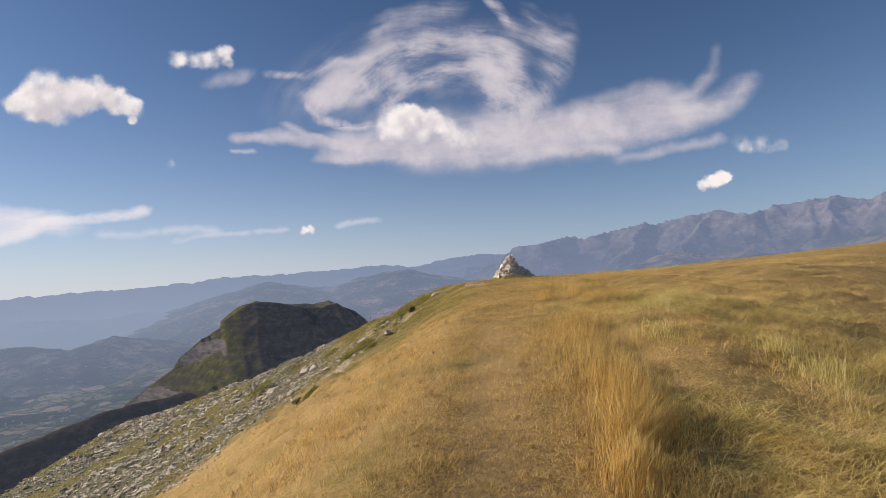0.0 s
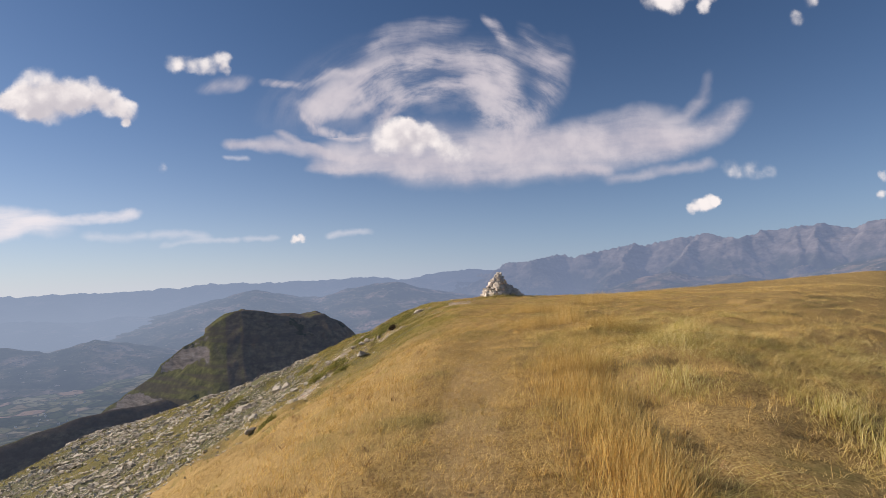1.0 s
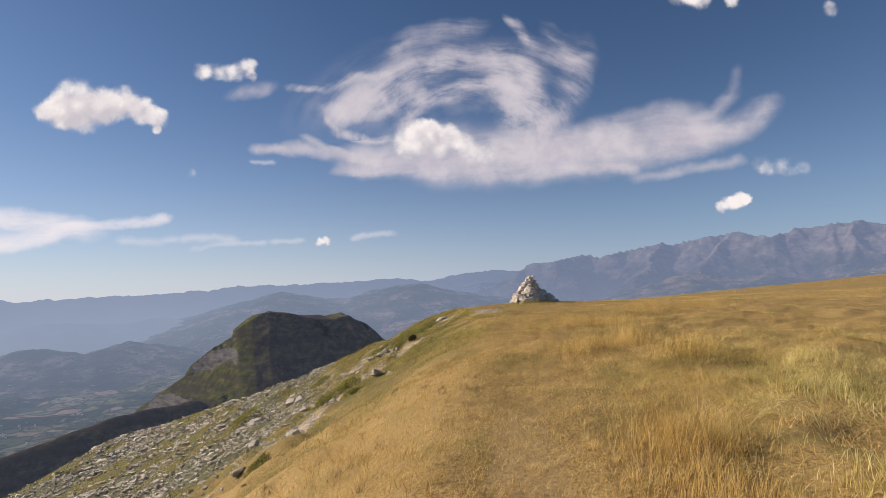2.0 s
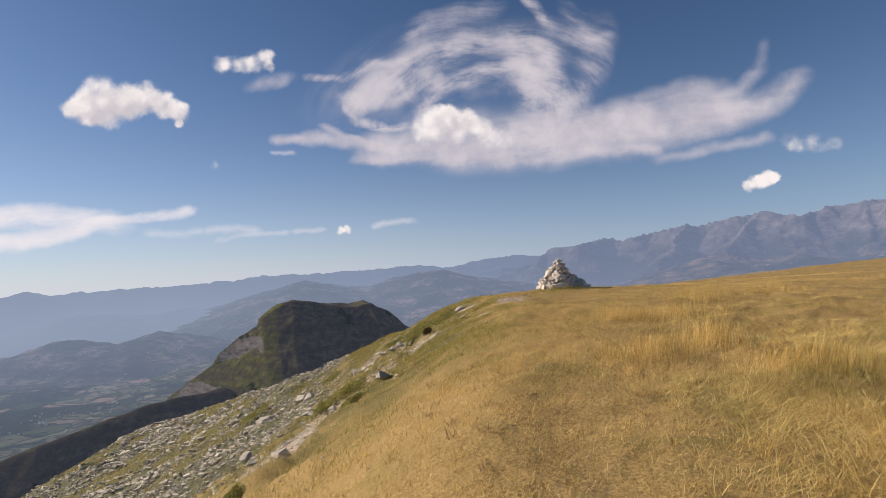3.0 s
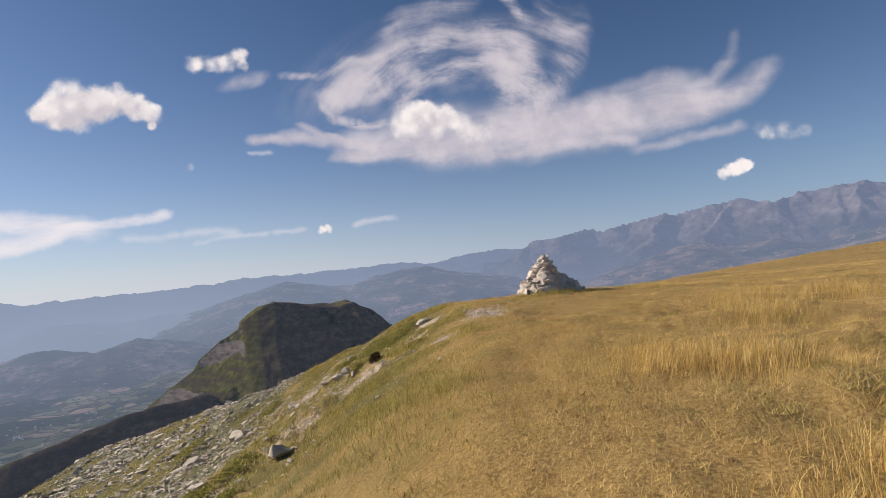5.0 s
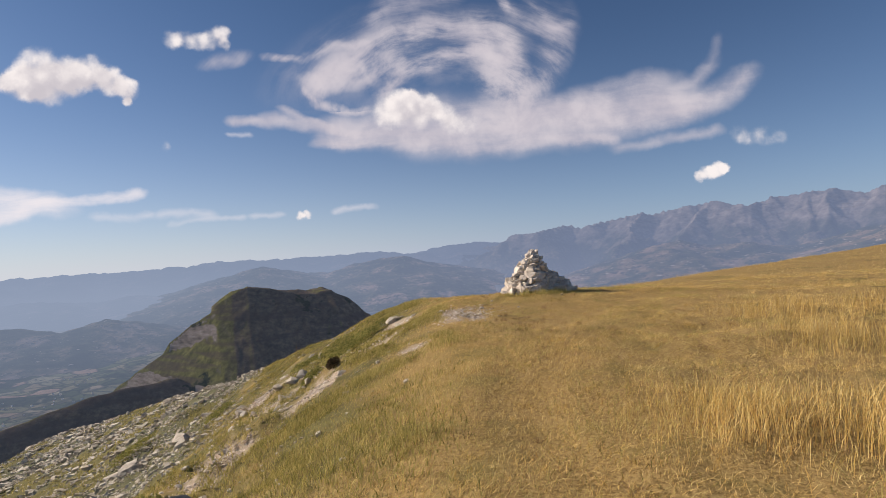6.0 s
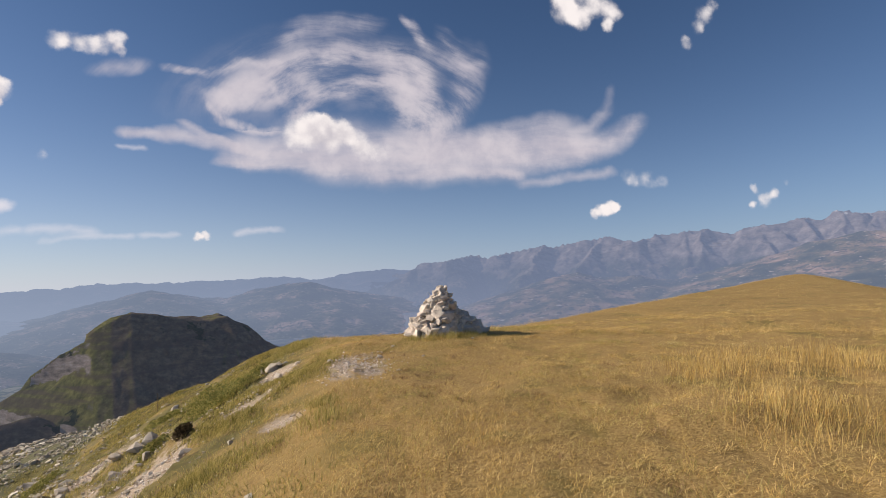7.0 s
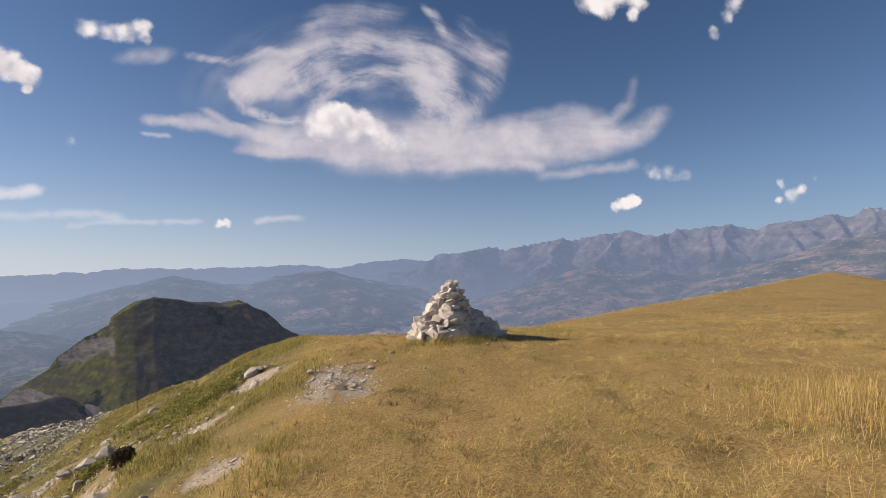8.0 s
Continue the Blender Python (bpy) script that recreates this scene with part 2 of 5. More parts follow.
# ---------------------------------------------------------------- numeric noise and the lie of the land
def lattice(ix, iy, seed):
    h = (ix.astype(np.int64) * 374761393 + iy.astype(np.int64) * 668265263 + seed * 974634541) & 0xFFFFFFFF
    h = ((h ^ (h >> 13)) * 1274126177) & 0xFFFFFFFF
    h = ((h ^ (h >> 16)) * 2246822519) & 0xFFFFFFFF
    return ((h ^ (h >> 15)) & 0xFFFFFF) / float(0xFFFFFF)


def vnoise(x, y, seed=0):
    ix, iy = np.floor(x), np.floor(y)
    fx, fy = x - ix, y - iy
    ux, uy = fx * fx * fx * (fx * (fx * 6 - 15) + 10), fy * fy * fy * (fy * (fy * 6 - 15) + 10)
    a, b = lattice(ix, iy, seed), lattice(ix + 1, iy, seed)
    c, d = lattice(ix, iy + 1, seed), lattice(ix + 1, iy + 1, seed)
    return (a + (b - a) * ux + (c - a) * uy + (a - b - c + d) * ux * uy) * 2 - 1


def fbm(x, y, octaves=5, seed=0, gain=0.5):
    total, amp = 0.0, 1.0
    for k in range(octaves):
        ca, sa = math.cos(0.7 * k + 0.3), math.sin(0.7 * k + 0.3)
        total = total + amp * vnoise(ca * x - sa * y, sa * x + ca * y, seed + k)
        x, y, amp = x * 2.03, y * 2.03, amp * gain
    return total


def ridged(x, y, octaves=5, seed=0):
    total, amp = 0.0, 1.0
    for k in range(octaves):
        n = 1 - np.abs(vnoise(x, y, seed + k) * 1.4)
        total = total + amp * n * n
        x, y, amp = x * 2.1 + 3.1, y * 2.1 - 1.7, amp * 0.5
    return total / 1.9


def smooth(a, b, x):
    t = np.clip((x - a) / (b - a), 0, 1)
    return t * t * (3 - 2 * t)


# the far rim of the summit meadow, from the western arete to the eastern shoulder
RIM = [(-160, 130), (-85, 108), (-52, 96), (-36, 79), (-18, 48), (-8, 37), (-2, 33), (2, 29.8), (6, 29.5), (10, 31.5), (14, 35), (20, 40), (41, 56), (100, 104), (130, 120), (170, 110)]


def beyond_rim(x, y):
    best, side = np.full(np.shape(x), 1e9), np.zeros(np.shape(x))
    for (ax, ay), (bx, by) in zip(RIM[:-1], RIM[1:]):
        dx, dy = bx - ax, by - ay
        s = np.clip(((x - ax) * dx + (y - ay) * dy) / (dx * dx + dy * dy), 0, 1)
        d = np.hypot(x - ax - s * dx, y - ay - s * dy)
        sign = np.sign(dx * (y - ay) - dy * (x - ax))
        near = d < best
        side = np.where(near, sign, side)
        best = np.where(near, d, best)
    return np.where(side > 0, best, 0)


VALLEY = -330.0


def hill(x, y):
    """Height of the summit meadow, its stony flank and the slopes below it."""
    top = np.interp(y, [-60, -8, 0, 8, 13, 19, 26, 34, 100], [-4.5, -0.9, -0.6, -0.42, -0.3, -0.3, -0.3, -0.7, -0.8])
    top = top + 0.03 * np.exp(-((x - 9) ** 2 + (y - 16) ** 2) / 60)
    top = top + 0.2 * np.exp(-((x - 4.6) ** 2 + (y - 25.8) ** 2) / 7)
    top = top - 0.006 * np.clip(-y - 15, 0, 1e4) ** 1.4
    edge = np.interp(y, [-60, -10, 0, 10, 20, 27, 33, 50, 85, 160], [-6, -1.2, -0.2, 1.4, 1.8, 2.0, 0.8, -2.2, -6, -16])
    d = np.clip(edge - x, 0, 1e5)
    z = top - 0.57 * d * d / (d + 1.9) + 0.13 * np.clip(d - 26, 0, 60)
    # the flank ends in a blunt stony nose
    z = z + smooth(40, 70, y) * (2.5 * np.exp(-((d - 61) / 10) ** 2) - 0.5 * np.clip(d - 72, 0, 200))
    q = beyond_rim(x, y)
    z = z - 0.62 * q * q / (q + 5)
    w = np.clip((x - 40) * 0.72 - (y - 41) * 0.70, 0, 1e5)
    return z - 0.6 * w * w / (w + 14)


def trail_x(y):
    return 0.3 + 0.125 * y


def flank_depth(x, y):
    """How far a place lies down the stony western flank."""
    return np.interp(y, [-60, -10, 0, 10, 20, 27, 33, 50, 85, 160], [-6, -1.2, -0.2, 1.4, 1.8, 2.0, 0.8, -2.2, -6, -16]) - x


# worn patches of bare gravel: x, y, length along y, width
BARE = [(1.9, 22.0, 1.3, 0.75), (0.6, 18.7, 0.3, 0.32), (-0.6, 22.1, 0.6, 0.7), (-3.3, 18.3, 0.5, 0.9), (-1.9, 20.6, 2.0, 0.55), (-3.1, 17.4, 1.5, 0.6), (-3.3, 25.6, 1.0, 0.5),
        (-4.6, 14.6, 1.4, 0.8), (-4.8, 12.2, 1.2, 0.8), (-0.1, 25.6, 0.7, 0.5), (-5.4, 27.2, 1.8, 0.9), (-3.6, 23.2, 1.6, 0.7)]


def bare_ground(x, y):
    total, ragged = np.zeros(np.shape(x)), 0.62 * fbm(x * 1.7, y * 1.7, 5, 201, 0.6)
    for bx, by, long, wide in BARE:
        total = np.maximum(total, (0.95 + ragged) * np.exp(-((x - bx) / wide) ** 2 - ((y - by) / long) ** 2))
    return total


def relief(x, y):
    """Small bumps of the turf, and broken ground on the stony flank."""
    edge = np.interp(y, [-10, 0, 10, 20, 27, 33, 50], [-1.2, -0.2, 1.4, 1.8, 2.0, 0.8, -2.2])
    rough = smooth(0.5, 5, edge - x)
    z = 0.05 * fbm(x * 0.45, y * 0.45, 3, 11) + 0.02 * fbm(x * 2.1, y * 2.1, 3, 23)
    mats = smooth(1.6, 3.2, x - 0.3 - 0.125 * y) * (1 - smooth(14, 26, y))
    z = z + 0.13 * smooth(1.9, 2.9, x - 0.3 - 0.125 * y) * (1 - smooth(2, 10, y))
    z = z + mats * 0.085 * fbm(x * 1.3, y * 1.3, 3, 41)
    z = z - 0.05 * smooth(0.22, 0.5, bare_ground(x, y)) + 0.10 * np.exp(-((bare_ground(x, y) - 0.12) / 0.07) ** 2) * smooth(0.5, 2.5, edge - x)
    z = z - 0.035 * np.exp(-((x - trail_x(y)) / 0.55) ** 2) * (1 - smooth(12, 18, y))
    z = z + smooth(6, 14, edge - x) * 0.35 * fbm(x * 0.27, y * 0.27, 3, 37)
    return z + rough * (0.17 * fbm(x * 0.8, y * 0.8, 4, 31))


def ground_height(x, y):
    x, y = np.asarray(x, float), np.asarray(y, float)
    r = np.hypot(x - 2, y - 12)
    z = hill(x, y) + relief(x, y) * (1 - smooth(60, 120, r))
    z = z + smooth(260, 600, r) * (14 * fbm(x / 90, y / 90, 4, 51))
    floor = VALLEY + (9 + 17 * smooth(1300, 2400, r)) * fbm(x / 420, y / 420, 4, 71)
    k = 12.0
    m = np.maximum(z, floor)
    return m + k * np.log(np.exp((z - m) / k) + np.exp((floor - m) / k)) - 0.0
# ---------------------------------------------------------------- materials
def material(name, build, rough=0.9, spec=0.2, bump=None, thin=0.0):
    """A principled material; build(n, position) gives its colour and, if it likes, a height for the relief."""
    m = bpy.data.materials.new(name)
    m.use_nodes = True
    n = Nodes(m.node_tree)
    position = n.add("ShaderNodeNewGeometry").outputs["Position"]
    colour, height = build(n, position)
    if thin:
        skin = n.add("ShaderNodeBsdfDiffuse", ("Color", colour))
        glow = n.add("ShaderNodeBsdfTranslucent", ("Color", colour))
        both = n.add("ShaderNodeMixShader", (1, skin.outputs[0]), (2, glow.outputs[0]), Fac=thin)
        n.add("ShaderNodeOutputMaterial", ("Surface", both.outputs[0]))
        return m
    shader = n.add("ShaderNodeBsdfPrincipled", ("Base Color", colour), Roughness=rough)
    shader.inputs["Specular IOR Level"].default_value = spec
    if height is not None and bump:
        b = n.add("ShaderNodeBump", ("Height", height), Strength=bump[0], Distance=bump[1])
        n.tree.links.new(b.outputs[0], shader.inputs["Normal"])
    n.add("ShaderNodeOutputMaterial", ("Surface", shader.outputs[0]))
    return m


def distant(name, build, reach=4000.0, thick=1.0, relief=(0.6, 15.0)):
    """A material for the far backdrop: its own colour, and painted over it the haze of the air in front, as emission
    that grows with the distance.
    """
    m = bpy.data.materials.new(name)
    m.use_nodes = True
    n = Nodes(m.node_tree)
    position = n.add("ShaderNodeNewGeometry").outputs["Position"]
    colour, height = build(n, position)
    shader = n.add("ShaderNodeBsdfDiffuse", ("Color", colour), Roughness=0.8)
    if height is not None:
        b = n.add("ShaderNodeBump", ("Height", height), Strength=relief[0], Distance=relief[1])
        n.tree.links.new(b.outputs[0], shader.inputs["Normal"])
    # painted haze: emission tinted by side, paler low down, denser with distance
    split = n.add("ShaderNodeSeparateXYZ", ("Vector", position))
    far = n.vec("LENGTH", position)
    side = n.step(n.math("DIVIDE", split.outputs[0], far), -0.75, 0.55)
    tone = n.mix(side, HAZE_LEFT, HAZE_RIGHT)
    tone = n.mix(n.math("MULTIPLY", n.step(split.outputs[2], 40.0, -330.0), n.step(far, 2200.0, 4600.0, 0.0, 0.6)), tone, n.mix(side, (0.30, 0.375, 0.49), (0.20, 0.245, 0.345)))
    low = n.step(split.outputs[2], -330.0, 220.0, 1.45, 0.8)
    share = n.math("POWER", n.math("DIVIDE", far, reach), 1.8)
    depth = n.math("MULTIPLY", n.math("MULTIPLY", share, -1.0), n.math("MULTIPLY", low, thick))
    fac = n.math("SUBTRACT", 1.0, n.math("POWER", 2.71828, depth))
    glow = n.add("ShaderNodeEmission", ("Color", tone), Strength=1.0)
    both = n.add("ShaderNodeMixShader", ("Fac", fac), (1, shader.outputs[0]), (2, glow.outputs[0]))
    n.add("ShaderNodeOutputMaterial", ("Surface", both.outputs[0]))
    return m


# colours of the haze emission, lighter on the left towards the sun
HAZE_LEFT, HAZE_RIGHT = (0.225, 0.295, 0.415), (0.155, 0.205, 0.315)


def turf(n, p):
    grain = n.noise(p, 9.0, 5.0, 0.7)
    patch = n.noise(p, 0.7, 4.0, 0.6)
    flank = n.add("ShaderNodeAttribute", attribute_name="flank").outputs["Fac"]
    bare = n.add("ShaderNodeAttribute", attribute_name="bare").outputs["Fac"]
    straw = n.ramp(n.noise(p, 26.0, 6.0, 0.75), (0.3, (0.14, 0.083, 0.033)), (0.5, (0.34, 0.225, 0.085)), (0.7, (0.52, 0.365, 0.15)))
    green = n.ramp(grain, (0.25, (0.10, 0.085, 0.027)), (0.55, (0.21, 0.17, 0.055)), (0.8, (0.32, 0.25, 0.095)))
    stony = n.ramp(n.noise(p, 34.0, 6.0, 0.8), (0.32, (0.16, 0.115, 0.075)), (0.5, (0.36, 0.285, 0.205)), (0.66, (0.56, 0.475, 0.38)))
    verge = n.add("ShaderNodeAttribute", attribute_name="verge").outputs["Fac"]
    c = n.mix(n.step(patch, 0.5, 0.7, 0.0, 0.7), straw, green)
    olive = n.ramp(n.noise(p, 3.0, 5.0, 0.7), (0.3, (0.10, 0.064, 0.036)), (0.45, (0.10, 0.088, 0.03)), (0.65, (0.16, 0.136, 0.05)))
    trail = n.add("ShaderNodeAttribute", attribute_name="trail").outputs["Fac"]
    litter = n.ramp(n.noise(p, 22.0, 6.0, 0.75), (0.3, (0.22, 0.145, 0.07)), (0.5, (0.45, 0.315, 0.16)), (0.7, (0.63, 0.465, 0.26)))
    c = n.mix(n.step(n.math("ADD", trail, n.math("MULTIPLY", n.math("SUBTRACT", grain, 0.5), 0.6)), 0.3, 0.7, 0.0, 0.4), c, litter)
    c = n.mix(n.math("MULTIPLY", verge, n.step(patch, 0.3, 0.6, 0.35, 1.0)), c, olive)
    rubble = n.ramp(n.noise(p, 9.0, 6.0, 0.8), (0.3, (0.03, 0.032, 0.015)), (0.5, (0.095, 0.092, 0.046)), (0.68, (0.22, 0.205, 0.135)))
    moss = n.add("ShaderNodeAttribute", attribute_name="moss").outputs["Fac"]
    mossy = n.mix(n.step(n.math("ADD", moss, n.math("MULTIPLY", n.math("SUBTRACT", grain, 0.5), 0.7)), 0.3, 0.6, 0.12, 1.0), rubble, n.mix(0.55, green, (0.06, 0.058, 0.022)))
    c = n.mix(n.step(n.math("ADD", flank, n.math("MULTIPLY", n.math("SUBTRACT", patch, 0.5), 0.8)), 0.35, 0.75), c, mossy)
    c = n.mix(n.step(n.math("ADD", bare, n.math("MULTIPLY", n.math("SUBTRACT", grain, 0.5), 1.0)), 0.2, 0.5), c, stony)
    return c, grain


def fields(n, p):
    flat = n.vec("MULTIPLY", p, (1.0, 1.0, 0.0))
    bent = n.vec("ADD", flat, n.vec("SCALE", n.vec("SUBTRACT", n.noise(flat, 0.006, 3.0, 0.5, True), (0.5, 0.5, 0.5)), scale=110.0))
    cell = n.add("ShaderNodeTexVoronoi", ("Vector", bent), Scale=0.014, feature="F1")
    edge = n.add("ShaderNodeTexVoronoi", ("Vector", bent), Scale=0.014, feature="DISTANCE_TO_EDGE")
    pick = n.add("ShaderNodeSeparateColor", ("Color", cell.outputs["Color"])).outputs[0]
    c = n.ramp(pick, (0.0, (0.06, 0.08, 0.035)), (0.25, (0.16, 0.18, 0.075)), (0.45, (0.40, 0.33, 0.19)), (0.6, (0.20, 0.21, 0.095)), (0.78, (0.62, 0.40, 0.30)), (0.9, (0.48, 0.42, 0.27)), (1.0, (0.14, 0.17, 0.075)))
    wood, copse = n.noise(flat, 0.0045, 5.0, 0.6), n.noise(flat, 0.022, 4.0, 0.65)
    c = n.mix(n.step(edge.outputs["Distance"], 0.12, 0.02, 0.0, 0.7), c, (0.035, 0.05, 0.03))
    c = n.mix(n.step(copse, 0.56, 0.61, 0.0, 0.85), c, (0.035, 0.05, 0.028))
    c = n.mix(n.step(wood, 0.52, 0.58), c, n.ramp(copse, (0.4, (0.03, 0.045, 0.025)), (0.6, (0.06, 0.075, 0.04))))
    return c, n.noise(p, 0.03, 4.0, 0.6)


def rock_range(n, p):
    z = n.add("ShaderNodeSeparateXYZ", ("Vector", p)).outputs[2]
    slope = n.add("ShaderNodeSeparateXYZ", ("Vector", n.add("ShaderNodeNewGeometry").outputs["Normal"])).outputs[2]
    band = n.noise(n.vec("MULTIPLY", p, (0.012, 0.012, 0.02)), 1.0, 7.0, 0.7)
    patch, small = n.noise(p, 0.0042, 5.0, 0.6), n.noise(p, 0.03, 5.0, 0.7)
    rock = n.ramp(band, (0.34, (0.13, 0.12, 0.125)), (0.5, (0.30, 0.255, 0.24)), (0.66, (0.50, 0.43, 0.40)))
    meadow = n.ramp(small, (0.36, (0.06, 0.065, 0.035)), (0.5, (0.20, 0.165, 0.10)), (0.64, (0.38, 0.27, 0.20)))
    woods = n.ramp(small, (0.4, (0.025, 0.035, 0.025)), (0.6, (0.07, 0.08, 0.045)))
    up = n.math("ADD", z, n.math("MULTIPLY", n.math("SUBTRACT", patch, 0.5), 420.0))
    low = n.mix(n.step(patch, 0.46, 0.54), woods, meadow)
    c = n.mix(n.step(up, 120.0, -40.0), rock, low)
    c = n.mix(n.step(n.math("ADD", slope, n.math("MULTIPLY", n.math("SUBTRACT", small, 0.5), 0.3)), 0.86, 0.96, 0.0, 0.6), c, meadow)
    snow = n.math("MULTIPLY", n.step(n.noise(p, 0.014, 4.0, 0.7), 0.55, 0.59), n.step(z, 265.0, 325.0))
    return n.mix(snow, c, (0.8, 0.8, 0.82)), n.noise(p, 0.025, 7.0, 0.72)


def wooded(n, p):
    patch, small = n.noise(p, 0.0065, 5.0, 0.6), n.noise(p, 0.03, 4.0, 0.6)
    c = n.ramp(patch, (0.38, (0.03, 0.042, 0.03)), (0.48, (0.085, 0.095, 0.055)), (0.55, (0.22, 0.17, 0.11)), (0.64, (0.50, 0.34, 0.27)))
    c = n.mix(n.step(small, 0.5, 0.6, 0.0, 0.8), c, (0.035, 0.048, 0.032))
    return n.mix(n.step(n.noise(p, 0.045, 3.0, 0.6), 0.65, 0.70, 0.0, 0.8), c, (0.62, 0.52, 0.46)), small


def foothill(n, p):
    """Dry pasture and stubble fields between copses, with eroded pale gullies."""
    patch, small = n.noise(p, 0.007, 5.0, 0.62), n.noise(p, 0.028, 5.0, 0.65)
    c = n.ramp(patch, (0.36, (0.035, 0.048, 0.03)), (0.46, (0.10, 0.10, 0.055)), (0.54, (0.27, 0.20, 0.12)), (0.64, (0.48, 0.32, 0.24)))
    c = n.mix(n.step(small, 0.52, 0.58, 0.0, 0.85), c, (0.035, 0.045, 0.03))
    light = n.noise(n.vec("MULTIPLY", p, (0.03, 0.03, 0.09)), 1.0, 4.0, 0.6)
    return n.mix(n.step(light, 0.62, 0.67, 0.0, 0.8), c, (0.66, 0.56, 0.48)), small


def mesa_cover(n, p):
    normal = n.add("ShaderNodeSeparateXYZ", ("Vector", n.add("ShaderNodeNewGeometry").outputs["Normal"])).outputs[2]
    patch, fine = n.noise(p, 0.014, 5.0, 0.65), n.noise(p, 0.09, 5.0, 0.7)
    aspect = n.add("ShaderNodeSeparateXYZ", ("Vector", n.add("ShaderNodeNewGeometry").outputs["Normal"])).outputs[0]
    pasture = n.ramp(fine, (0.3, (0.078, 0.078, 0.026)), (0.5, (0.17, 0.16, 0.052)), (0.7, (0.31, 0.275, 0.095)))
    brown_cover = n.ramp(fine, (0.3, (0.088, 0.066, 0.048)), (0.5, (0.18, 0.135, 0.095)), (0.7, (0.31, 0.235, 0.16)))
    # greener where the normal leans west, browner elsewhere
    grass = n.mix(n.step(aspect, -0.25, 0.1), pasture, brown_cover)
    seam = n.noise(n.vec("MULTIPLY", p, (0.005, 0.005, 0.07)), 1.0, 4.0, 0.6)
    grass = n.mix(n.step(seam, 0.46, 0.6, 0.0, 0.6), grass, (0.12, 0.085, 0.07))
    trees = n.noise(p, 0.05, 4.0, 0.6)
    scrub = n.mix(n.math("MULTIPLY", n.step(patch, 0.56, 0.62), n.step(trees, 0.48, 0.53)), grass, n.ramp(fine, (0.4, (0.02, 0.026, 0.012)), (0.6, (0.06, 0.065, 0.03))))
    strata = n.noise(n.vec("MULTIPLY", p, (0.035, 0.035, 0.13)), 1.0, 6.0, 0.72)
    cliff = n.ramp(strata, (0.3, (0.12, 0.10, 0.085)), (0.5, (0.33, 0.275, 0.24)), (0.7, (0.54, 0.46, 0.41)))
    return n.mix(n.step(n.math("ADD", normal, n.math("MULTIPLY", n.math("SUBTRACT", fine, 0.5), 0.24)), 0.46, 0.36), scrub, cliff), fine


def lime(n, p):
    tone = n.add("ShaderNodeObjectInfo").outputs["Random"]
    grain, blot = n.noise(p, 38.0, 5.0, 0.7), n.noise(p, 6.5, 4.0, 0.6)
    c = n.ramp(blot, (0.3, (0.37, 0.305, 0.24)), (0.5, (0.59, 0.51, 0.42)), (0.72, (0.74, 0.665, 0.57)))
    c = n.mix(n.step(grain, 0.55, 0.75, 0.0, 0.55), c, (0.26, 0.225, 0.18))
    c = n.mix(0.35, c, n.ramp(tone, (0.0, (0.36, 0.295, 0.235)), (1.0, (0.72, 0.645, 0.555))))
    return c, grain


def field_stone(n, p):
    tone = n.add("ShaderNodeObjectInfo").outputs["Random"]
    grain, blot = n.noise(p, 30.0, 5.0, 0.7), n.noise(p, 5.0, 4.0, 0.6)
    c = n.ramp(blot, (0.3, (0.30, 0.25, 0.19)), (0.5, (0.47, 0.405, 0.325)), (0.72, (0.62, 0.56, 0.465)))
    c = n.mix(n.step(grain, 0.52, 0.72, 0.0, 0.6), c, (0.17, 0.145, 0.105))
    return n.mix(0.3, c, n.ramp(tone, (0.0, (0.26, 0.215, 0.16)), (1.0, (0.56, 0.50, 0.42)))), grain


def loose_stone(n, p):
    tone = n.add("ShaderNodeNewGeometry").outputs["Random Per Island"]
    grain = n.noise(p, 25.0, 4.0, 0.7)
    c = n.ramp(tone, (0.0, (0.30, 0.25, 0.18)), (0.5, (0.52, 0.45, 0.345)), (1.0, (0.72, 0.64, 0.52)))
    return n.mix(n.step(grain, 0.5, 0.75, 0.0, 0.55), c, (0.17, 0.16, 0.12)), grain


def pale_gravel(n, p):
    tone = n.add("ShaderNodeNewGeometry").outputs["Random Per Island"]
    grain = n.noise(p, 40.0, 4.0, 0.7)
    c = n.ramp(tone, (0.0, (0.48, 0.39, 0.30)), (0.5, (0.68, 0.575, 0.47)), (1.0, (0.82, 0.73, 0.63)))
    return n.mix(n.step(grain, 0.5, 0.75, 0.0, 0.5), c, (0.26, 0.21, 0.15)), grain


def blades(stops, olive=0.0):
    """Colours of grass, blade by blade and patch by patch; olive: how far the fresher patches turn green."""
    def build(n, p):
        tone = n.add("ShaderNodeNewGeometry").outputs["Random Per Island"]
        patch, clump = n.noise(p, 0.55, 3.0, 0.6), n.noise(p, 3.4, 3.0, 0.6)
        spread = n.math("ADD", n.math("MULTIPLY", n.math("SUBTRACT", patch, 0.4), 0.9), n.math("MULTIPLY", n.math("SUBTRACT", clump, 0.42), 1.1))
        c = n.ramp(n.math("ADD", n.math("MULTIPLY", tone, 0.95), spread), *stops)
        if olive:
            fresher = n.step(n.noise(p, 0.8, 4.0, 0.65), 0.47, 0.63, 0.0, olive)
            c = n.mix(fresher, c, n.ramp(tone, (0.0, (0.20, 0.175, 0.055)), (1.0, (0.50, 0.43, 0.17))))
        return c, None
    return build


def bark(n, p):
    grain = n.noise(n.vec("MULTIPLY", p, (30.0, 30.0, 6.0)), 1.0, 4.0, 0.6)
    return n.ramp(grain, (0.3, (0.60, 0.56, 0.50)), (0.7, (0.82, 0.79, 0.74))), grain


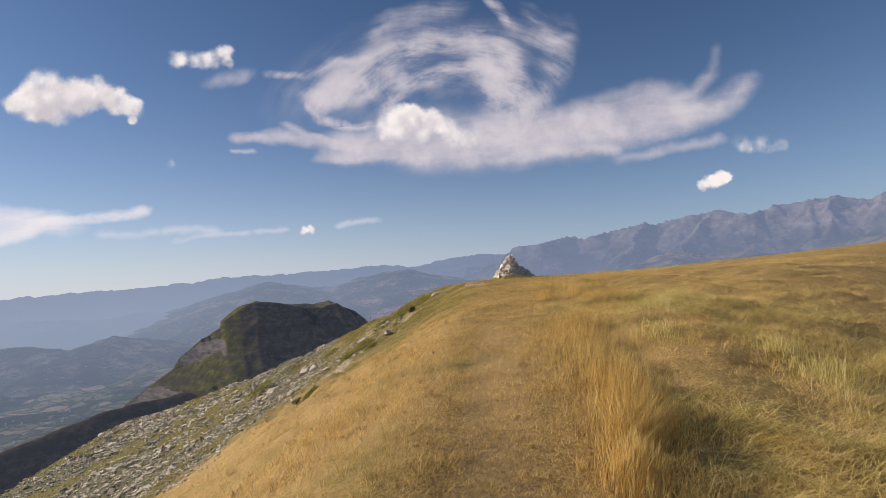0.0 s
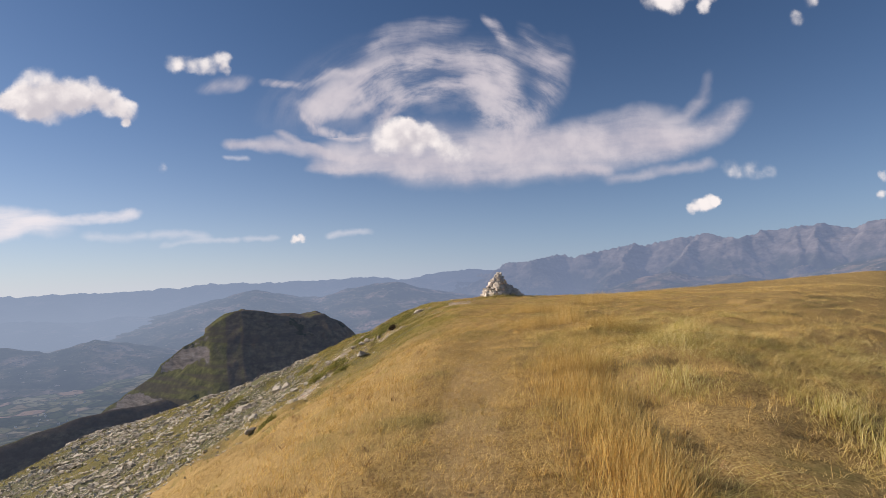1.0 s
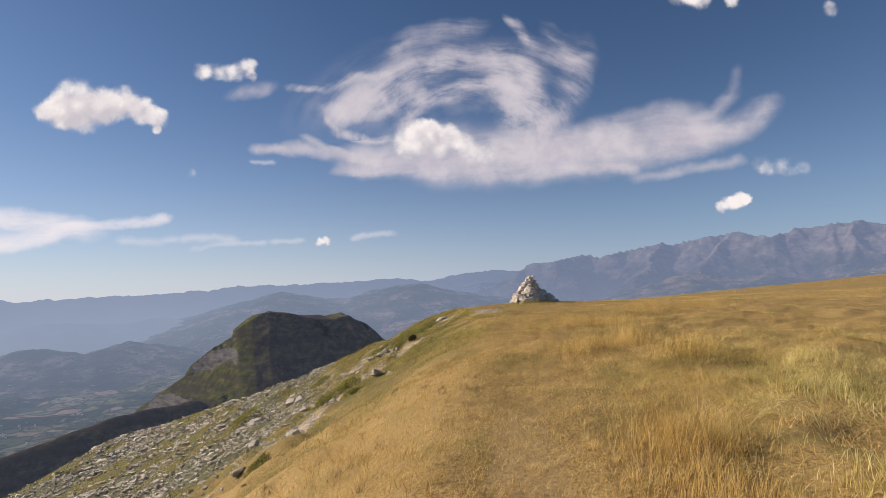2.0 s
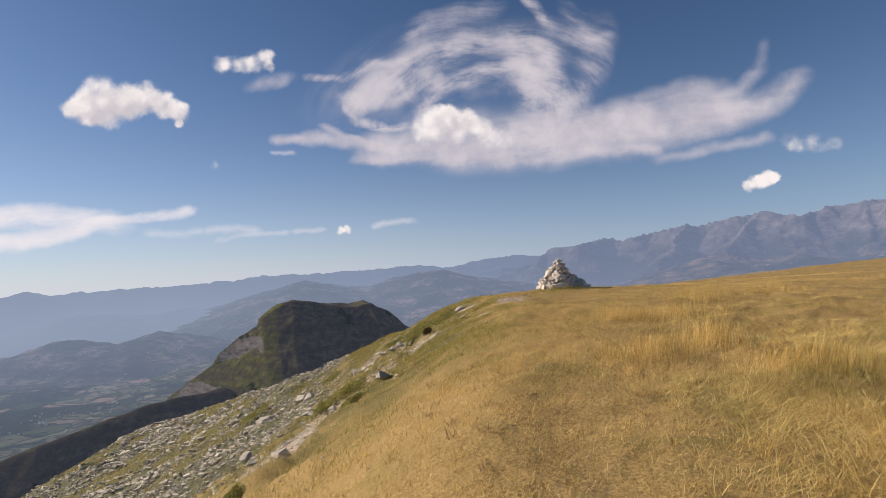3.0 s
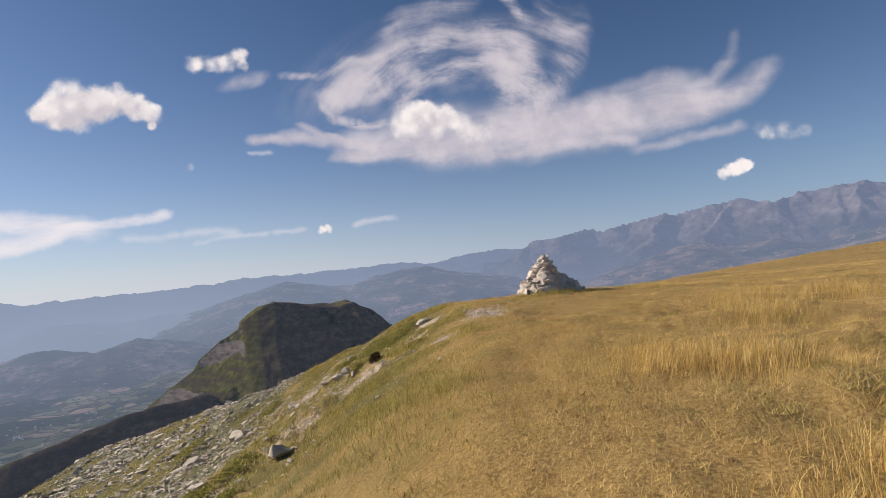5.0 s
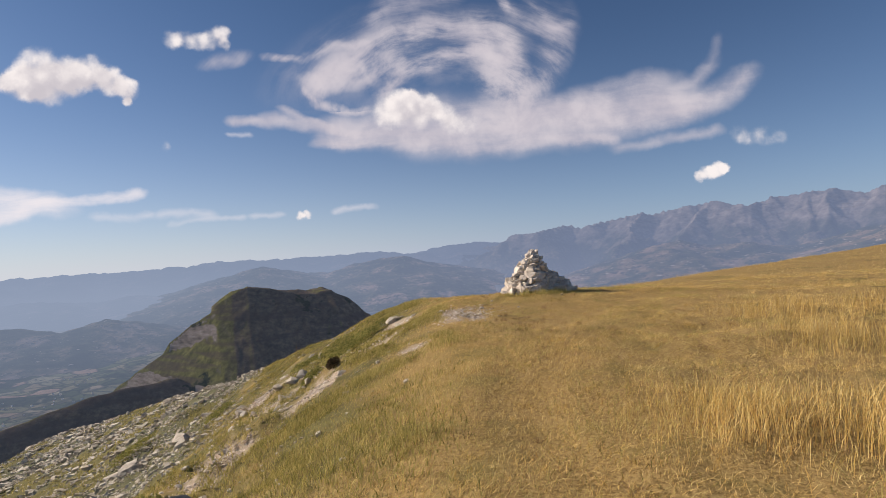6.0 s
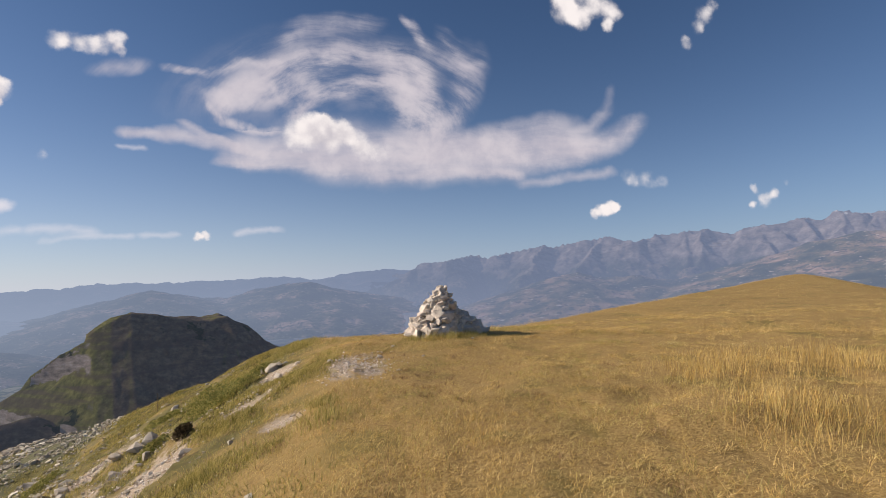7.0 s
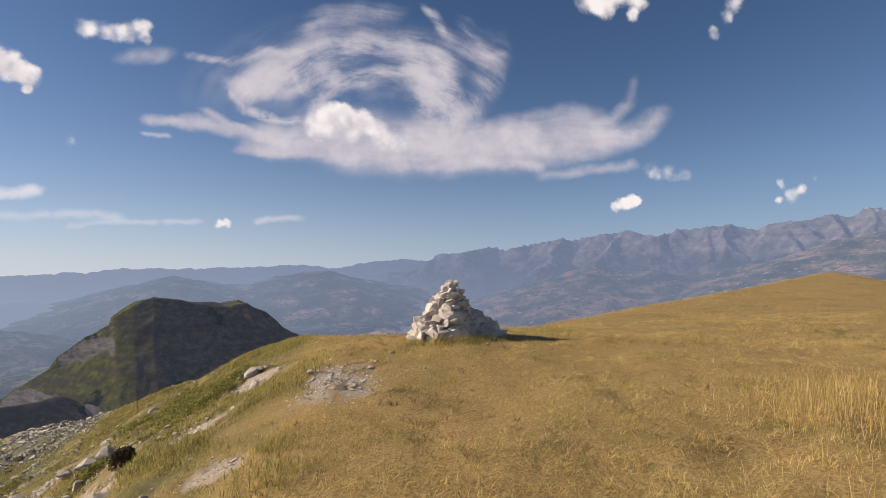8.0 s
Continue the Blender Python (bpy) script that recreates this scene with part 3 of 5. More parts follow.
def leaves(n, p):
    tone = n.add("ShaderNodeNewGeometry").outputs["Random Per Island"]
    return n.ramp(tone, (0.0, (0.15, 0.16, 0.05)), (0.5, (0.30, 0.285, 0.088)), (1.0, (0.48, 0.41, 0.15))), None


MAT = {
    "wood": material("weathered_wood", bark, 0.85, 0.2, (0.4, 0.004)),
    "stalk": material("dead_stalk", lambda n, p: (n.ramp(n.noise(p, 40.0, 3.0, 0.6), (0.3, (0.10, 0.065, 0.04)), (0.7, (0.26, 0.18, 0.11))), None), 0.9),
    "brown": material("withered_leaves", blades([(0.05, (0.17, 0.10, 0.055)), (0.5, (0.34, 0.215, 0.11)), (0.95, (0.5, 0.35, 0.19))]), thin=0.2),
    "darkleaf": material("dark_shrub_leaves", lambda n, p: (n.ramp(n.add("ShaderNodeNewGeometry").outputs["Random Per Island"], (0.0, (0.05, 0.036, 0.02)), (1.0, (0.17, 0.125, 0.07))), None), thin=0.1),
    # whatever distant() makes has haze emission mixed over its own colour
    "water": distant("still_water", lambda n, p: (n.ramp(n.noise(p, 0.02, 2.0, 0.5), (0.3, (0.45, 0.52, 0.58)), (0.7, (0.6, 0.66, 0.7))), None), thick=0.9),
    "plaster": distant("pale_plaster", lambda n, p: (n.ramp(n.noise(p, 0.05, 2.0, 0.5), (0.4, (0.62, 0.58, 0.52)), (0.6, (0.85, 0.83, 0.8))), None), thick=0.9),
    "tile": distant("brown_roof_tiles", lambda n, p: (n.ramp(n.noise(p, 0.05, 2.0, 0.5), (0.4, (0.28, 0.17, 0.12)), (0.6, (0.45, 0.32, 0.25))), None), thick=0.9),
    "leaf": material("dwarf_shrub_leaves", leaves, thin=0.3),
    "turf": material("turf", turf, 0.95, 0.1, (0.8, 0.04)),
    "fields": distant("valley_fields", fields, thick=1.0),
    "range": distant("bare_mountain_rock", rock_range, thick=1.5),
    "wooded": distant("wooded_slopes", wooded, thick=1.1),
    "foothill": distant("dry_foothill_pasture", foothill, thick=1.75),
    # the wooded colours again under denser painted haze
    "faint": distant("hazed_far_slopes", wooded, thick=2.0),
    "faintest": distant("hazed_farthest_slopes", wooded, thick=2.2),
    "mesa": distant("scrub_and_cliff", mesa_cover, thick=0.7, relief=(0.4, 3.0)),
    "lime": material("weathered_limestone", lime, 0.88, 0.2, (0.8, 0.02)),
    "field": material("sunk_limestone", field_stone, 0.9, 0.2, (0.5, 0.015)),
    "scree": material("loose_limestone", loose_stone, 0.9, 0.2, (0.5, 0.02)),
    "gravel": material("pale_gravel", pale_gravel, 0.9, 0.2, (0.5, 0.01)),
    "straw": material("dry_straw", blades([(0.02, (0.200, 0.111, 0.035)), (0.34, (0.550, 0.357, 0.118)), (0.66, (0.720, 0.497, 0.183)), (0.98, (0.820, 0.618, 0.282))], 0.42), thin=0.25),
    "gold": material("golden_stems", blades([(0.02, (0.260, 0.145, 0.040)), (0.36, (0.540, 0.343, 0.104)), (0.70, (0.680, 0.468, 0.163)), (0.98, (0.780, 0.589, 0.255))], 0.3), thin=0.25),
    "mat": material("matted_blades", blades([(0.02, (0.180, 0.130, 0.035)), (0.32, (0.530, 0.372, 0.110)), (0.66, (0.670, 0.536, 0.189)), (0.98, (0.77, 0.59, 0.26))], 0.6), thin=0.25),
    "fresh": material("yellow_green_blades", blades([(0.02, (0.22, 0.18, 0.05)), (0.34, (0.47, 0.39, 0.115)), (0.68, (0.66, 0.54, 0.19)), (0.98, (0.82, 0.70, 0.34))]), thin=0.25),
    "green": material("green_blades", blades([(0.05, (0.13, 0.125, 0.036)), (0.38, (0.29, 0.26, 0.075)), (0.68, (0.44, 0.37, 0.12)), (0.98, (0.62, 0.50, 0.21))]), thin=0.25),
}
# ---------------------------------------------------------------- the land
def mesh_from(name, verts, faces, mats, attributes=None, smooth_shade=True, slots=None):
    """A mesh from arrays: verts (n, 3), faces (m, 3) or (m, 4)."""
    me = bpy.data.meshes.new(name)
    verts, faces = np.asarray(verts, np.float32), np.asarray(faces, np.int32)
    k = faces.shape[1]
    me.vertices.add(len(verts))
    me.vertices.foreach_set("co", verts.ravel())
    me.loops.add(faces.size)
    me.loops.foreach_set("vertex_index", faces.ravel())
    me.polygons.add(len(faces))
    me.polygons.foreach_set("loop_start", np.arange(0, faces.size, k, dtype=np.int32))
    me.polygons.foreach_set("use_smooth", np.full(len(faces), smooth_shade, bool))
    for m in mats:
        me.materials.append(m)
    if slots is not None:
        me.polygons.foreach_set("material_index", np.asarray(slots, np.int32))
    for key, values in (attributes or {}).items():
        me.attributes.new(key, "FLOAT", "POINT").data.foreach_set("value", np.asarray(values, np.float32))
    me.update(calc_edges=True)
    return new(name, me)


def grid_faces(rows, columns, closed=False):
    a = np.arange(rows - 1)[:, None] * columns + np.arange(columns if closed else columns - 1)[None, :]
    b = np.arange(rows - 1)[:, None] * columns + (np.arange(columns if closed else columns - 1)[None, :] + 1) % columns
    return np.stack([a, b, b + columns, a + columns], -1).reshape(-1, 4)


def moss_cover(x, y):
    """Where turf holds between the stones of the flank, 0 to 1."""
    n = fbm(x * 0.13, y * 0.13, 3, 211) + 0.45 * fbm(x * 0.6, y * 0.6, 3, 217)
    return smooth(-0.15, 0.35, n + 0.5 * np.exp(-(flank_depth(x, y) / 5.0) ** 2))


def build_ground():
    turns = np.radians(np.concatenate([np.arange(-62, 62, 0.34), np.arange(62, 298, 2.0)]))
    rings = np.concatenate([[0.0], np.exp(np.linspace(math.log(0.5), math.log(4950), 240))])
    r, a = np.meshgrid(rings, turns, indexing="ij")
    x, y = 1.0 + r * np.sin(a), 4.0 + r * np.cos(a)
    z = ground_height(x, y)
    away = np.hypot(x - 2, y - 12)
    verts = np.stack([x, y, z], -1).reshape(-1, 3)
    faces = grid_faces(len(rings), len(turns), True)[:, ::-1]
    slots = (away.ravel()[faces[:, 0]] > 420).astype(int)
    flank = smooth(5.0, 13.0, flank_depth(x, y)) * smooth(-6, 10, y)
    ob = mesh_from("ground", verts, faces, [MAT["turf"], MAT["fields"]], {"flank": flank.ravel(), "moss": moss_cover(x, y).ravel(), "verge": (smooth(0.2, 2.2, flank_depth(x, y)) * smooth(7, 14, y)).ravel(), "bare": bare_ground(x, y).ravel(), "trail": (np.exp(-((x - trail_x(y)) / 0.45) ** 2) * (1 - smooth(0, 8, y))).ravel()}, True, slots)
    tagged(ob, "dry summit meadow falling away to a hazy valley of fields", "ground", kind="structure")


def build_range(name, label, category, crest, near, top, mat, seed, steep=0.62, every=0.4, fine=0.06, step=0.15, rows=110, branch=1.0, detail=7.0):
    """A chain of mountains as a web of ridges: crest lists bearing and height angle of its summits in degrees; near and top are distances.
    Spurs run down from the crest towards the valley and branch; the land falls off from the nearest ridge."""
    r = np.random.default_rng(seed)
    knots = np.arange(crest[0][0], crest[-1][0] + 0.01, every)
    angle = np.interp(knots, [c[0] for c in crest], [c[1] for c in crest]) + fine * fbm(knots * 1.3, knots * 0 + seed, 4, seed)
    ends = smooth(crest[0][0], crest[0][0] + 3, knots) * (1 - smooth(crest[-1][0] - 3, crest[-1][0], knots))
    away = top * (1 + 0.035 * fbm(knots * 0.25, knots * 0 + 3, 3, seed + 1))
    floor = VALLEY - 40
    kx, ky = away * np.sin(np.radians(knots)), away * np.cos(np.radians(knots))
    kz = floor + (np.tan(np.radians(angle)) * away - floor) * ends
    segs = [(kx[k], ky[k], kz[k], kx[k + 1], ky[k + 1], kz[k + 1]) for k in range(len(knots) - 1)]
    summits = [k for k in range(2, len(knots) - 2) if kz[k] >= kz[k - 2:k + 3].max()]
    extra = [k for k in range(3, len(knots) - 3, max(2, int(1.6 / every))) if min([abs(k - q) for q in summits] or [99]) * every > 1.0]
    for k in summits + extra:
        strong = k in summits
        heading = math.radians(knots[k]) + math.pi + r.normal(0, 0.32)
        run = (top - near) * (r.uniform(0.75, 1.05) if strong else r.uniform(0.4, 0.75))
        x, y, z, parts = kx[k], ky[k], kz[k], 6
        for q in range(parts):
            heading += r.normal(0, 0.2)
            f = (q + 1) / parts
            nx, ny = x + math.sin(heading) * run / parts, y + math.cos(heading) * run / parts
            nz = floor + (kz[k] - floor) * ((1 - f) ** (1.25 if strong else 1.6)) + (12 if strong else 4)
            segs.append((x, y, z, nx, ny, nz))
            for side in (-1, 1):
                if q < 5 and r.random() < 0.62 * branch:
                    turn = heading + side * r.uniform(0.6, 1.15)
                    bx, by, bz, reach = nx, ny, nz, run / parts * r.uniform(0.7, 1.5)
                    for w in range(2):
                        cx, cy = bx + math.sin(turn) * reach / 2, by + math.cos(turn) * reach / 2
                        cz = floor + (bz - floor) * 0.68
                        segs.append((bx, by, bz, cx, cy, cz))
                        bx, by, bz, turn = cx, cy, cz, turn - side * 0.3
            x, y, z = nx, ny, nz
    bearing = np.arange(crest[0][0] - 1.0, crest[-1][0] + 1.0, step)
    s = np.concatenate([np.linspace(0, 1, rows) ** 0.85, np.linspace(1.02, 1.14, 6)])
    S, B = np.meshgrid(s, np.radians(bearing), indexing="ij")
    R = np.minimum(near + (top - near) * S * 1.06, 4930)
    x, y = R * np.sin(B), R * np.cos(B)
    px = x + 34 * fbm(x / 190, y / 190, 4, seed + 5)
    py = y + 34 * fbm(x / 190, y / 190, 4, seed + 7)
    z, span = np.full(x.shape, float(floor)), math.degrees(500 / steep / near) + 2
    for ax, ay, az, bx, by, bz in segs:
        lo, hi = sorted((math.degrees(math.atan2(ax, ay)), math.degrees(math.atan2(bx, by))))
        c0, c1 = np.searchsorted(bearing, lo - span), np.searchsorted(bearing, hi + span)
        if c1 <= c0:
            continue
        X, Y = px[:, c0:c1], py[:, c0:c1]
        dx, dy = bx - ax, by - ay
        t = np.clip(((X - ax) * dx + (Y - ay) * dy) / (dx * dx + dy * dy), 0, 1)
        d = np.hypot(X - ax - t * dx, Y - ay - t * dy)
        z[:, c0:c1] = np.maximum(z[:, c0:c1], az + (bz - az) * t - steep * d * (1 - 0.18 * d / (d + 160)))
    z = z + smooth(0, 140, z - floor) * detail * (ridged(x / 95, y / 95, 4, seed + 9) - 0.6) + 3 * fbm(x / 45, y / 45, 3, seed + 6)
    ob = mesh_from(name, np.stack([x, y, z], -1).reshape(-1, 3), grid_faces(len(s), len(bearing))[:, ::-1], [mat])
    return tagged(ob, label, category, kind="structure")


# the descending western ridge: way along it and height
CREST_AT, CREST_HEIGHT = [-10, 0, 30, 65, 95, 104, 140, 190, 235, 420], [-74, -74, -88, -106, -126, -150, -166, -196, -222, -320]


def mesa_height(x, y):
    """A table mountain whose shaded front and sunlit western face meet in an arete that runs down from its near corner."""
    wob = 5 * fbm(x / 70, y / 70, 4, 8)
    dx, dy = x + 384.0, y - 923.0
    along, front = 0.923 * dx + 0.384 * dy + 0.6 * wob, 0.384 * dx - 0.923 * dy + wob
    ridge, behind = -0.966 * dx + 0.259 * dy, 0.259 * dx + 0.966 * dy
    brow = np.interp(along, [-10, 0, 12, 34, 62, 100, 140, 180, 214, 246, 276, 310, 440], [-78, -72, -62, -46, -37, -44, -52, -58, -52, -74, -104, -122, -230])
    crest = np.interp(ridge, CREST_AT, CREST_HEIGHT)
    top = np.where(along > 0, brow, crest) + 2.0 * fbm(x / 40, y / 40, 3, 9)
    flute = 11 * (ridged(along / 38 + 0.4 * fbm(x / 50, y / 50, 2, 12), along * 0 + 2.2, 3, 5) - 0.55)
    gully = 8 * (ridged(along / 75 + 0.5 * fbm(x / 60, y / 60, 2, 13), along * 0 + 4.1, 3, 6) - 0.55)
    shade_face = brow - 1.0 * (front + gully * smooth(0, 60, front)) + 3
    lit_face = -70 - 0.95 * front + 1.5 * (along - 4) + flute * smooth(40, 130, front)
    z = np.minimum(np.minimum(shade_face, lit_face), top)
    # level beds of rock: cliffs in the western face, faint ledges in the shaded one
    bed = z + 9 * fbm(x / 70, y / 70, 4, 19)
    cut = np.interp(bed, [-420, -260, -200, -186, -150, -112, -102, -94, -88, -80, -30], [-420, -276, -244, -184, -154, -136, -104, -99, -85, -80, -30]) - bed
    z = z + cut * (0.08 + 0.92 * smooth(20, -40, along)) * smooth(1, 8, top - z + 2)
    # the far sides
    z = z - 0.9 * np.clip(-front - 70 - 0.25 * np.clip(along, 0, 300), 0, 1e4) * (along > 0) - 0.9 * np.clip(behind - 16, 0, 1e4) * (along <= 0)
    # the low wooded spur that runs out towards the valley
    px, py = np.array([-420.0, -500, -600, -760, -980]), np.array([850.0, 775, 690, 590, 470])
    pz = np.array([-172.0, -176, -203, -250, -330])
    spur = np.full(np.shape(x), -900.0)
    for k in range(len(px) - 1):
        ex, ey = px[k + 1] - px[k], py[k + 1] - py[k]
        t = np.clip(((x - px[k]) * ex + (y - py[k]) * ey) / (ex * ex + ey * ey), 0, 1)
        d = np.hypot(x - px[k] - t * ex, y - py[k] - t * ey)
        spur = np.maximum(spur, pz[k] + (pz[k + 1] - pz[k]) * t - 0.95 * d * d / (d + 14))
    z = np.maximum(z, spur) + 1.6 * fbm(x / 30, y / 30, 4, 15)
    return np.maximum(z, VALLEY - 60)


def build_mesa():
    turns, rings = np.radians(np.arange(-52, 1, 0.14)), np.linspace(560, 1260, 215)
    r, a = np.meshgrid(rings, turns, indexing="ij")
    x, y = r * np.sin(a), r * np.cos(a)
    ob = mesh_from("table_mountain", np.stack([x, y, mesa_height(x, y)], -1).reshape(-1, 3), grid_faces(len(rings), len(turns))[:, ::-1], [MAT["mesa"]])
    tagged(ob, "flat-topped hill with pale cliff bands and scrub, its face in shade", "hill", kind="structure")


build_ground()
build_mesa()
# the blue and paleness of these ranges is haze emission in their materials
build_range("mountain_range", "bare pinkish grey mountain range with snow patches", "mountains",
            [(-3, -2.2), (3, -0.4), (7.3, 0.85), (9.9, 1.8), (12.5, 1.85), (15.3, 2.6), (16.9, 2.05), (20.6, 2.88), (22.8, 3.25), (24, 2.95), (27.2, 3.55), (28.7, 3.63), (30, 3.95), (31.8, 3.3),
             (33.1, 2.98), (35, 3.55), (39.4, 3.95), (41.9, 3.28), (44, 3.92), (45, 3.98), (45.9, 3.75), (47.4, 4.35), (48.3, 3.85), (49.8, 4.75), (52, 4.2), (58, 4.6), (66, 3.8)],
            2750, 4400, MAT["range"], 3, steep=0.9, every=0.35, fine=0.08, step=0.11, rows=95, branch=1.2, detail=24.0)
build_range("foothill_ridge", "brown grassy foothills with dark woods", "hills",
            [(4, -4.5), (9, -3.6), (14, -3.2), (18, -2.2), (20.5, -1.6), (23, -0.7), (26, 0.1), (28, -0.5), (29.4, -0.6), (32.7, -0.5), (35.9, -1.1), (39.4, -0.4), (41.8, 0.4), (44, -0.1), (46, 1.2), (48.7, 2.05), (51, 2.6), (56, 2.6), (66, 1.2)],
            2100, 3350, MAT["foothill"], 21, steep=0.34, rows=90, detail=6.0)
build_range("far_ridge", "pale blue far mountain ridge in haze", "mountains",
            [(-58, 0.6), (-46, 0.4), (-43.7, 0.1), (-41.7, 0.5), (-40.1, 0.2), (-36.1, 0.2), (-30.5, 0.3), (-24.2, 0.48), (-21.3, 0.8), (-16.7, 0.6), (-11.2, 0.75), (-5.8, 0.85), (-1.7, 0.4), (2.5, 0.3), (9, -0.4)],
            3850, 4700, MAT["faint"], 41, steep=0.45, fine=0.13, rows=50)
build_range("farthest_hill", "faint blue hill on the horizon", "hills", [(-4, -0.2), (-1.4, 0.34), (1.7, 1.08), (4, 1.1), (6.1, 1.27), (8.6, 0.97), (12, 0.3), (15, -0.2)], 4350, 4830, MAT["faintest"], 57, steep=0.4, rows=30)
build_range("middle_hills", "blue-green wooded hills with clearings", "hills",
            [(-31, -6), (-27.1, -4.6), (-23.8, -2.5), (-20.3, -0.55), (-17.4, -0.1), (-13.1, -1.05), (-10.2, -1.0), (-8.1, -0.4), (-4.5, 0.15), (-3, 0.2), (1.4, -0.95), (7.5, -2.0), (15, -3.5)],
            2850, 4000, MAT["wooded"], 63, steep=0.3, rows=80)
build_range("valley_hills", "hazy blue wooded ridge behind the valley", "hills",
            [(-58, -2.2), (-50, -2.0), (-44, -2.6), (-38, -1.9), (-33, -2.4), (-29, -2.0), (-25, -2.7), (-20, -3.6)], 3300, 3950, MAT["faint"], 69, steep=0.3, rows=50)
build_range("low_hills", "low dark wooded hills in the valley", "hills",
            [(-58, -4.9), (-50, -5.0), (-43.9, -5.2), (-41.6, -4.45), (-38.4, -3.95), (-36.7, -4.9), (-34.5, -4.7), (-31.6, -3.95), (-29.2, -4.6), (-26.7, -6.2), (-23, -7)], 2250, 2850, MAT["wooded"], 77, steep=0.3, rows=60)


def build_lake():
    bm = bmesh.new()
    at = (math.sin(radians(-28.0)) * 3380, math.cos(radians(-28.0)) * 3380)
    ring = [bm.verts.new((at[0] + (120 + 34 * math.sin(3 * a + 1) + 18 * math.sin(5 * a)) * math.cos(a), at[1] + (95 + 20 * math.sin(2 * a)) * math.sin(a), VALLEY + 62)) for a in np.linspace(0, 2 * math.pi, 60)[:-1]]
    bm.faces.new(ring)
    me = bpy.data.meshes.new("lake")
    bm.to_mesh(me)
    bm.free()
    me.materials.append(MAT["water"])
    tagged(new("lake", me), "pale lake in the distant valley", "water", kind="structure")


def build_village():
    """Scattered farmhouses far down in the valley: a walled box with a pitched roof each."""
    r = np.random.default_rng(77)
    v, f, slot = [], [], []
    for bearing, dist, count, spread in ((-40.5, 1750, 26, 60), (-35.5, 1800, 20, 70), (-33.5, 2050, 10, 40), (-37, 1600, 12, 90), (8, 2900, 26, 130), (13, 3000, 18, 120), (18, 2800, 10, 90)):
        cx, cy = math.sin(radians(bearing)) * dist, math.cos(radians(bearing)) * dist
        for _ in range(count):
            x, y = cx + r.normal(0, spread), cy + r.normal(0, spread)
            z, w, l, h, turn = float(ground_height(x, y)), r.uniform(2.2, 4.0), r.uniform(3.0, 6.5), r.uniform(2.4, 3.6), r.uniform(0, 3.14)
            k = len(v)
            for a, b, c in ((-1, -1, -1), (1, -1, -1), (1, 1, -1), (-1, 1, -1), (-1, -1, 1), (1, -1, 1), (1, 1, 1), (-1, 1, 1), (-1, 0, 2), (1, 0, 2)):
                px, py = a * l * 0.5, b * w * 0.5
                v.append((x + px * math.cos(turn) - py * math.sin(turn), y + px * math.sin(turn) + py * math.cos(turn), z + (-1.0 if c < 0 else h if c == 1 else h + w * 0.35)))
            f += [(k, k + 1, k + 5), (k, k + 5, k + 4), (k + 1, k + 2, k + 6), (k + 1, k + 6, k + 5), (k + 2, k + 3, k + 7), (k + 2, k + 7, k + 6), (k + 3, k, k + 4), (k + 3, k + 4, k + 7), (k + 4, k + 8, k + 7), (k + 5, k + 6, k + 9)]
            slot += [0] * 10
            f += [(k + 4, k + 5, k + 9), (k + 4, k + 9, k + 8), (k + 6, k + 7, k + 8), (k + 6, k + 8, k + 9)]
            slot += [1] * 4
    ob = mesh_from("valley_houses", v, f, [MAT["plaster"], MAT["tile"]], smooth_shade=False, slots=slot)
    tagged(ob, "scattered pale farmhouses far down in the valley", "houses", kind="stuff")


build_lake()
build_village()
# ---------------------------------------------------------------- stones


def worn_block(name, seed, size, points=18, bevel=0.06, rough=0.035, mat="field"):
    """A larger block with bevelled, uneven edges."""
    r = np.random.default_rng(seed)
    bm = bmesh.new()
    for _ in range(points):
        v = r.normal(size=3)
        v /= np.linalg.norm(v)
        v = v * 0.5 + 0.5 * v / np.abs(v).max()
        bm.verts.new(Vector(v * np.array(size) * 0.5 * r.uniform(0.85, 1.1)))
    made = bmesh.ops.convex_hull(bm, input=bm.verts)
    bmesh.ops.delete(bm, geom=list({g for g in made["geom_interior"] + made["geom_unused"] if isinstance(g, bmesh.types.BMVert)}), context="VERTS")
    bmesh.ops.bevel(bm, geom=bm.edges[:], offset=bevel * min(size), segments=1, affect="EDGES", profile=0.5, clamp_overlap=True)
    bmesh.ops.triangulate(bm, faces=bm.faces[:])
    bmesh.ops.subdivide_edges(bm, edges=bm.edges[:], cuts=1, use_grid_fill=True)
    for v in bm.verts:
        v.co += Vector(noise.noise_vector(v.co * 4.0 / max(size) + Vector((seed, 0, 0)))) * rough * min(size)
    me = bpy.data.meshes.new(name)
    bm.to_mesh(me)
    bm.free()
    me.materials.append(MAT[mat])
    return me


def part_of(parent, name, me, m):
    ob = new(name, me)
    ob.parent = parent
    ob.matrix_local = m
    return ob


